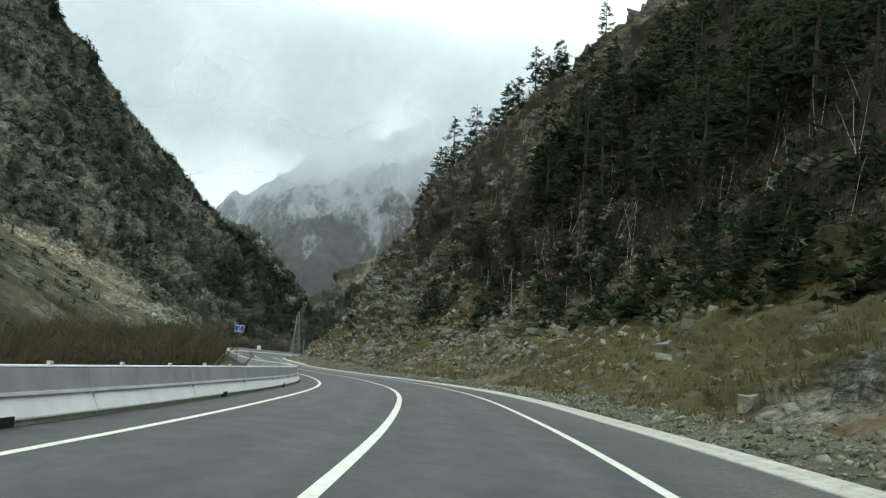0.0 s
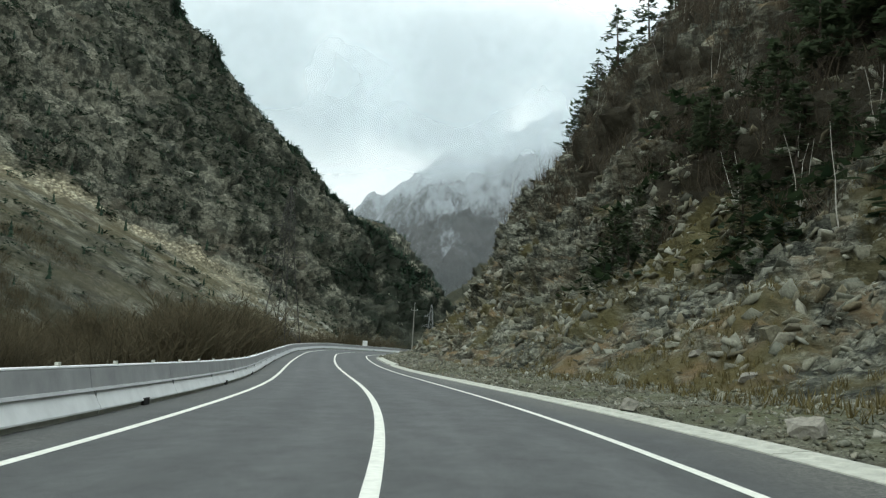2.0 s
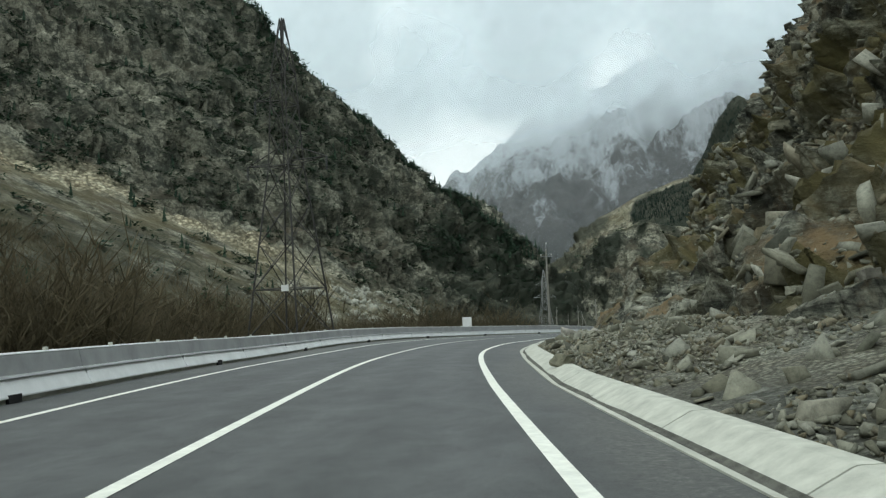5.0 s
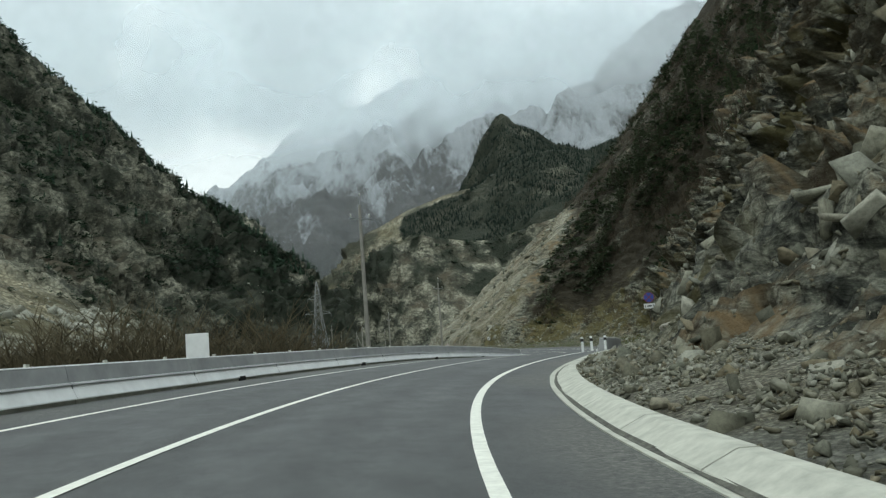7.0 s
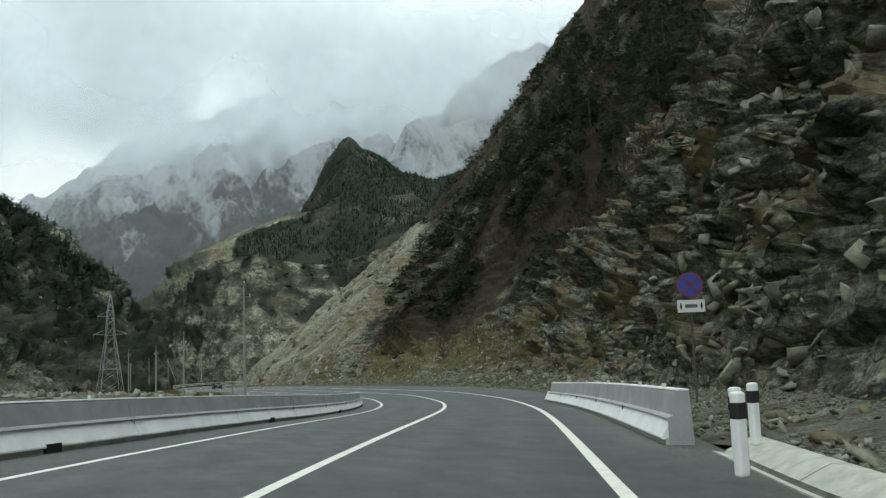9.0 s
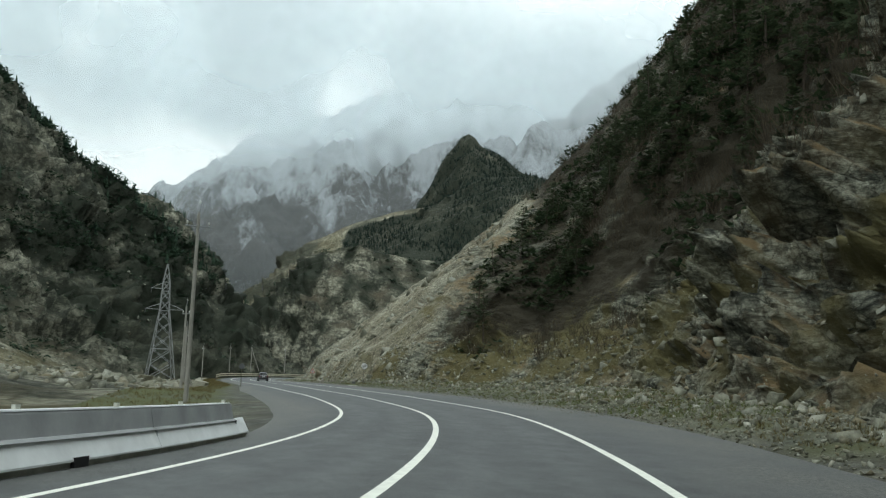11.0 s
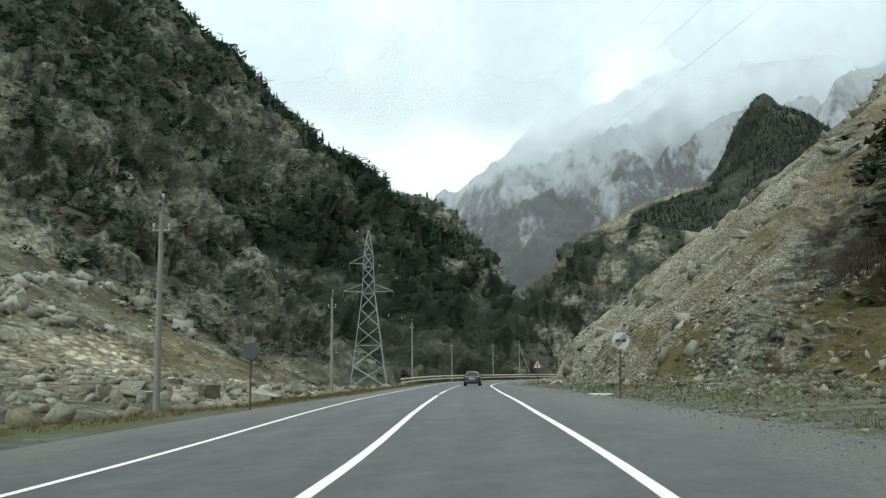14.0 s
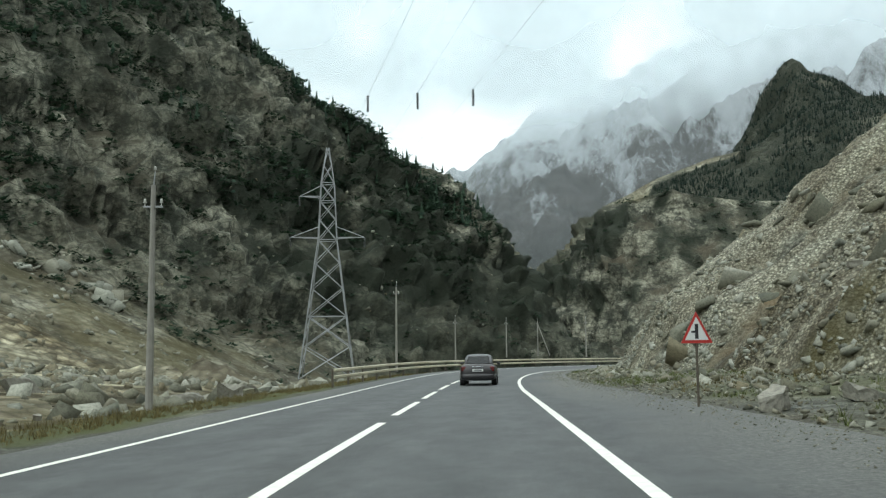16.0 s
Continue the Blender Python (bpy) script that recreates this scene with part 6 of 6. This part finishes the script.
def power_line(a, b, hang, sag):
    """One conductor with a string of insulators hung in it."""
    root = new("power_line")
    root.location = a
    pts = []
    for k in range(25):
        u = k / 24
        pts.append(tuple((b[n] - a[n]) * u - (sag * 4 * u * (1 - u) if n == 2 else 0) for n in range(3)))
    V, F = [], []
    tube(V, F, pts, [0.006] * 25, 4)
    ob = mesh_object("wire", V, F, M_SIGNBACK)
    ob.parent = root
    p = Vector(pts[int(hang * 24)])
    discs("insulator_string", tuple(p), 8, 0.10, root, "grey insulator string hung on the wire")
    return tagged(root, "thin power cable with a hanging insulator string", "power line", "cables over the road")


for k, (dx, dz) in enumerate(((-3.1, 0.0), (0.0, 0.0), (3.4, 0.1))):
    mid = Vector((8.9 + dx, 418.0, 0.8 + dz))
    a = Vector((-9.0 + (k - 1) * 3.6, 461.5, 1.6))
    d = mid - a
    b = a + d * (24 / 8)
    power_line(tuple(a), (b.x, b.y, mid.z + 9.0 + 2), 8 / 24, 2.0)


def sign_post(root, h, mat=None, r=0.035):
    part("post", rod_bm((0, r + 0.004, -0.4), (0, r + 0.004, h), r, 8), mat or M_POST, root, "thin brown metal post")


def disc_bm(r, y0, y1, z, n=32):
    return rod_bm((0, y0, z), (0, y1, z), r, n)


def flat_piece(points, y0, y1):
    """A flat outline in x and z, given depth along y."""
    bm = bmesh.new()
    va, vb = [bm.verts.new((x, y0, z)) for x, z in points], [bm.verts.new((x, y1, z)) for x, z in points]
    bm.faces.new(va), bm.faces.new(vb[::-1])
    for i in range(len(va)):
        bm.faces.new((va[i], vb[i], vb[(i + 1) % len(va)], va[(i + 1) % len(va)]))
    bmesh.ops.recalc_face_normals(bm, faces=bm.faces)
    return bm


def bar(x0, z0, x1, z1, w, y=-0.028, d=0.004):
    v = Vector((x1 - x0, z1 - z0)).normalized()
    n = Vector((-v.y, v.x)) * w / 2
    return flat_piece([(x0 - n.x, z0 - n.y), (x1 - n.x, z1 - n.y), (x1 + n.x, z1 + n.y), (x0 + n.x, z0 + n.y)], y, y - d)


def end_of_ban_sign(x, y, turn):
    root = new("road_sign")
    root.matrix_basis = pose(x, y, road_z(y) - 0.1, 0, 2, turn)
    h = 2.6
    sign_post(root, h + 0.2)
    part("disc", disc_bm(0.36, -0.024, 0.0, h), M_GREYDISC, root, "round white sign face")
    for k, sx in enumerate((-0.13, 0.13)):
        bm = flat_piece([(sx - 0.11, h - 0.05), (sx + 0.11, h - 0.05), (sx + 0.11, h + 0.01), (sx + 0.06, h + 0.06), (sx - 0.06, h + 0.06), (sx - 0.11, h + 0.01)], -0.026, -0.032)
        part("car_symbol", bm, M_SIGNBACK, root, "dark grey car symbol")
    for k in range(5):
        o = (k - 2) * 0.035
        part("stripe", bar(-0.22 + o, h - 0.22 - o, 0.22 + o, h + 0.22 - o, 0.014, -0.034), M_SIGNBLACK, root)
    part("foot", box_bm(0, 0, 0.05, 0.5, 0.5, 0.1, 0.02), M_KERB, root, "small concrete footing")
    return tagged(root, "round white end-of-ban road sign with diagonal stripes", "road sign")


end_of_ban_sign(beside(25.75, 358.9), 358.9, 8)


def junction_sign(x, y, turn):
    root = new("road_sign")
    root.matrix_basis = pose(x, y, road_z(y) - 0.3, 0, 0, turn) @ Matrix.Diagonal((0.84, 0.84, 0.98, 1))
    h = 1.9
    sign_post(root, h + 0.6)
    tri = lambda s_, z0: [(-0.42 * s_, h + z0), (0.42 * s_, h + z0), (0.0, h + z0 + 0.72 * s_)]
    part("border", flat_piece(tri(1.0, 0), -0.02, 0.0), M_SIGNRED, root, "red triangular border")
    part("face", flat_piece(tri(0.74, 0.07), -0.021, -0.026), M_GREYDISC, root, "white face")
    part("road_symbol", bar(0, h + 0.10, 0, h + 0.44, 0.09), M_SIGNBLACK, root, "black road symbol")
    part("road_symbol", bar(-0.14, h + 0.26, 0.0, h + 0.26, 0.045), M_SIGNBLACK, root, "black side road symbol")
    return tagged(root, "triangular red-bordered side road warning sign", "road sign")


junction_sign(beside(21.3, 388.0), 388.0, 6)


def no_stopping_sign(x, y, zb, turn):
    root = new("road_sign")
    root.matrix_basis = pose(x, y, zb, 0, 0, turn)
    h = 3.0
    sign_post(root, h + 0.2)
    part("rim", disc_bm(0.38, -0.02, 0.0, h), M_SIGNDULL, root, "dull red rim")
    part("disc", disc_bm(0.33, -0.026, -0.021, h), M_SIGNBLUE, root, "blue sign face")
    part("stripe", bar(-0.23, h - 0.23, 0.23, h + 0.23, 0.06), M_SIGNDULL, root, "dull red diagonal stripe")
    part("stripe", bar(-0.23, h + 0.23, 0.23, h - 0.23, 0.06), M_SIGNDULL, root, "dull red diagonal stripe")
    part("plate", box_bm(0, -0.012, h - 0.62, 0.8, 0.02, 0.36, 0.004), M_GREYDISC, root, "white plate below the disc")
    part("writing", box_bm(0, -0.026, h - 0.62, 0.36, 0.006, 0.10), M_SIGNBACK, root, "dark unreadable writing")
    for sx in (-0.3, 0.3):
        part("arrow", flat_piece([(sx - 0.04, h - 0.62), (sx, h - 0.74), (sx + 0.04, h - 0.62), (sx, h - 0.50)], -0.024, -0.029), M_SIGNBLACK, root)
    return tagged(root, "blue and red no-stopping sign with a white plate", "road sign")


no_stopping_sign(beside(14.6, 242.5), 242.5, road_z(242) + 0.4, -20)


def sign_back(x, y, turn):
    root = new("road_sign")
    root.matrix_basis = pose(x, y, road_z(y) - 0.15, 0, 0, turn)
    sign_post(root, 2.4)
    part("plate", rod_bm((0, -0.02, 2.15), (0, 0.0, 2.15), 0.31, 8), M_SIGNBACK, root, "grey back of an eight-sided sign")
    return tagged(root, "grey back of a road sign on a thin post", "road sign")


sign_back(beside(12.0, 352.3), 352.3, 10)


def distance_sign(x, y, zb, turn):
    root = new("distance_sign")
    root.matrix_basis = pose(x, y, zb, 0, 0, turn) @ Matrix.Diagonal((0.52, 0.72, 1, 1))
    h = 3.6
    sign_post(root, h)
    part("frame", box_bm(0, -0.02, h, 1.02, 0.03, 0.40, 0.01), M_GREYDISC, root, "white edge")
    part("plate", box_bm(0, -0.038, h, 0.96, 0.012, 0.34), M_SIGNBLUE, root, "blue plate")
    cu = bpy.data.curves.new("number", "FONT")
    cu.body, cu.size, cu.align_x, cu.align_y, cu.extrude = "67", 0.27, "CENTER", "CENTER", 0.003
    tmp = new("number", cu)
    me = bpy.data.meshes.new_from_object(tmp.evaluated_get(bpy.context.evaluated_depsgraph_get()))
    bpy.data.objects.remove(tmp)
    me.materials.clear()
    me.materials.append(M_GREYDISC)
    ob = new("number", me)
    ob.parent = root
    ob.matrix_basis = pose(0, -0.05, h + 0.035, 90, 0, 0)
    part("writing", box_bm(0.05, -0.047, h - 0.115, 0.5, 0.006, 0.04), M_GREYDISC, root)
    return tagged(root, "blue distance sign with the white number 67", "road sign")


distance_sign(-3.9, 50.3, -2.7, 6)


def marker_post(x, y):
    root = new("marker_post")
    root.matrix_basis = pose(x, y, road_z(y), 0, 0, 10)
    part("post", box_bm(0, 0, 0.38, 0.13, 0.10, 0.80, 0.025), M_WHITE, root)
    part("band", box_bm(0, 0, 0.60, 0.136, 0.106, 0.16, 0.01), M_SIGNBLACK, root, "black band")
    return tagged(root, "white roadside marker post with a black band", "marker post", "marker posts at the bend")


for x, y in ((4.9, 228.2), (5.8, 229.4), (7.0, 230.6)):
    marker_post(beside(x, y), y)


def white_board(x, y):
    root = new("board")
    root.matrix_basis = pose(x, y, road_z(y), 0, 0, 4)
    part("panel", box_bm(0, 0, 1.62, 0.92, 0.05, 1.0, 0.01), M_WHITE, root)
    for sx in (-0.35, 0.35):
        part("post", rod_bm((sx, 0.04, -1.6), (sx, 0.04, 1.4), 0.03, 6), M_POST, root)
    return tagged(root, "plain white board standing behind the barrier", "board")


white_board(-13.4, 219.8)
boulder((-20.4, 222.1, road_z(222) - 0.9), 2.6, 3.3, True, "pale pointed boulder behind the barrier", 0.1)
for x, y, sx, sy in ((26.4, 365.2, 3.6, 1.3),):
    ob = part("concrete_slab", box_bm(0, 0, 0.05, sx, sy, 0.16, 0.03), M_KERB, None)
    ob.location = (beside(x, y), y, road_z(y) + 0.0)
    tagged(ob, "pale concrete slab lying on the gravel verge", "slab")
ob = part("stump", rod_bm((0, 0, -0.2), (0, 0, 0.55), 0.2, 9, 0.23), M_SIGNBACK, None)
ob.location = (beside(26.0, 372.5), 372.5, road_z(372.5) + 0.05)
tagged(ob, "dark cut-off post standing at the scree foot", "stump")

# ---- rail beyond the last pole ----
root = new("guard_rail")
ra, rb = S_AT(412), S_AT(512)
root.location = CL[np.searchsorted(CY, 412)]
for zz in (0.42, 0.78):
    tagged(swept("beam", [(-1.1, zz - 0.09), (-1.04, zz - 0.04), (-1.06, zz), (-1.04, zz + 0.04), (-1.1, zz + 0.09), (-1.13, zz)], ra, rb, EDGE_L, M_RAIL, root, 2.0), "cream painted steel beam")
for q in np.arange(ra, rb, 4.0):
    swept("post", [(-1.24, -0.4), (-1.24, 0.86), (-1.14, 0.86), (-1.14, -0.4)], q, q + 0.12, EDGE_L, M_POST, root, 1.0)
tagged(root, "low cream double-beam guard rail on the outer bend", "guard rail")

# ---- the car ahead ----
def sedan(x, y, turn):
    root = new("car")
    root.matrix_basis = pose(x, y, road_z(y) + 0.02, -1.9, 0, turn)

    def shell(stations, power, n=20):
        """Rounded sections (y, half width, low z, high z) joined along the car."""
        bm = bmesh.new()
        rings = []
        for yy, w, z0, z1 in stations:
            ring = []
            for k in range(n):
                a = 2 * math.pi * k / n
                c, s_ = math.cos(a), math.sin(a)
                ring.append(bm.verts.new((w * math.copysign(abs(c) ** power, c), yy, (z0 + z1) / 2 + (z1 - z0) / 2 * math.copysign(abs(s_) ** power, s_))))
            rings.append(ring)
        for p, q in zip(rings, rings[1:]):
            for k in range(n):
                bm.faces.new((p[k], p[(k + 1) % n], q[(k + 1) % n], q[k]))
        bm.faces.new(rings[0][::-1]), bm.faces.new(rings[-1])
        bmesh.ops.recalc_face_normals(bm, faces=bm.faces)
        for f_ in bm.faces:
            f_.smooth = True
        return bm

    part("body", shell([(-2.12, 0.62, 0.36, 0.78), (-2.06, 0.76, 0.28, 0.92), (-1.9, 0.82, 0.24, 1.0), (-1.4, 0.845, 0.22, 1.02), (-0.6, 0.85, 0.21, 0.99), (0.6, 0.85, 0.21, 0.97), (1.3, 0.84, 0.22, 0.92), (1.85, 0.80, 0.24, 0.82), (2.08, 0.70, 0.28, 0.72), (2.16, 0.54, 0.36, 0.62)], 0.45), M_CAR, root, "dark maroon car body")
    part("cabin", shell([(-1.62, 0.66, 0.90, 0.99), (-1.35, 0.67, 0.88, 1.20), (-1.0, 0.665, 0.88, 1.40), (-0.55, 0.65, 0.88, 1.475), (0.1, 0.645, 0.88, 1.46), (0.5, 0.65, 0.88, 1.36), (0.9, 0.66, 0.88, 1.12), (1.15, 0.66, 0.88, 0.95)], 0.55), M_CAR, root, "dark roof and pillars")
    bm = bmesh.new()
    bm.faces.new([bm.verts.new(p) for p in ((-0.56, -1.635, 1.03), (0.56, -1.635, 1.03), (0.47, -1.16, 1.365), (-0.47, -1.16, 1.365))])
    bmesh.ops.solidify(bm, geom=bm.faces, thickness=-0.02)
    part("rear_window", bm, M_GLASS, root, "dark rear window")
    for sx in (-1, 1):
        bm = bmesh.new()
        pts = [(sx * 0.685, -1.15, 1.03), (sx * 0.685, 0.72, 1.02), (sx * 0.60, 0.38, 1.30), (sx * 0.585, -0.85, 1.36)]
        bm.faces.new([bm.verts.new(p) for p in (pts if sx > 0 else pts[::-1])])
        bmesh.ops.solidify(bm, geom=bm.faces, thickness=-0.02)
        part("side_window", bm, M_GLASS, root, "dark side window")
        part("tail_lamp", box_bm(sx * 0.66, -2.02, 0.78, 0.22, 0.16, 0.24, 0.05), M_LAMP, root, "red tail lamp")
        part("mirror", box_bm(sx * 0.91, 0.62, 1.02, 0.16, 0.10, 0.13, 0.04), M_CAR, root)
        for yy in (-1.32, 1.32):
            wheel = part("wheel", rod_bm((sx * 0.62, yy, 0.31), (sx * 0.855, yy, 0.31), 0.31, 20), M_TYRE, root, "black tyre")
            part("rim", rod_bm((sx * 0.82, yy, 0.31), (sx * 0.865, yy, 0.31), 0.19, 14), M_STEEL, wheel, "grey wheel rim")
    part("bumper", shell([(-2.17, 0.60, 0.34, 0.54), (-2.10, 0.76, 0.28, 0.58), (-1.95, 0.83, 0.26, 0.58)], 0.5), M_CAR, root)
    part("trim", box_bm(0, -2.11, 0.865, 0.50, 0.05, 0.035, 0.01), M_CHROME, root, "bright trim strip over the plate")
    part("number_plate", box_bm(0, -2.135, 0.72, 0.50, 0.02, 0.11), M_GREYDISC, root, "pale plate with unreadable bars")
    part("plate_writing", box_bm(0, -2.147, 0.72, 0.38, 0.006, 0.05), M_SIGNBACK, root)
    part("exhaust", rod_bm((-0.45, -2.2, 0.26), (-0.45, -1.9, 0.26), 0.03, 8), M_SIGNBACK, root)
    return tagged(root, "dark maroon four-door sedan driving on the asphalt", "car")


ci = int(np.searchsorted(CY, 409.0))
sedan(CL[ci, 0] + SD[ci, 0] * LR[ci] * 0.44, CL[ci, 1] + SD[ci, 1] * LR[ci] * 0.44, 4)
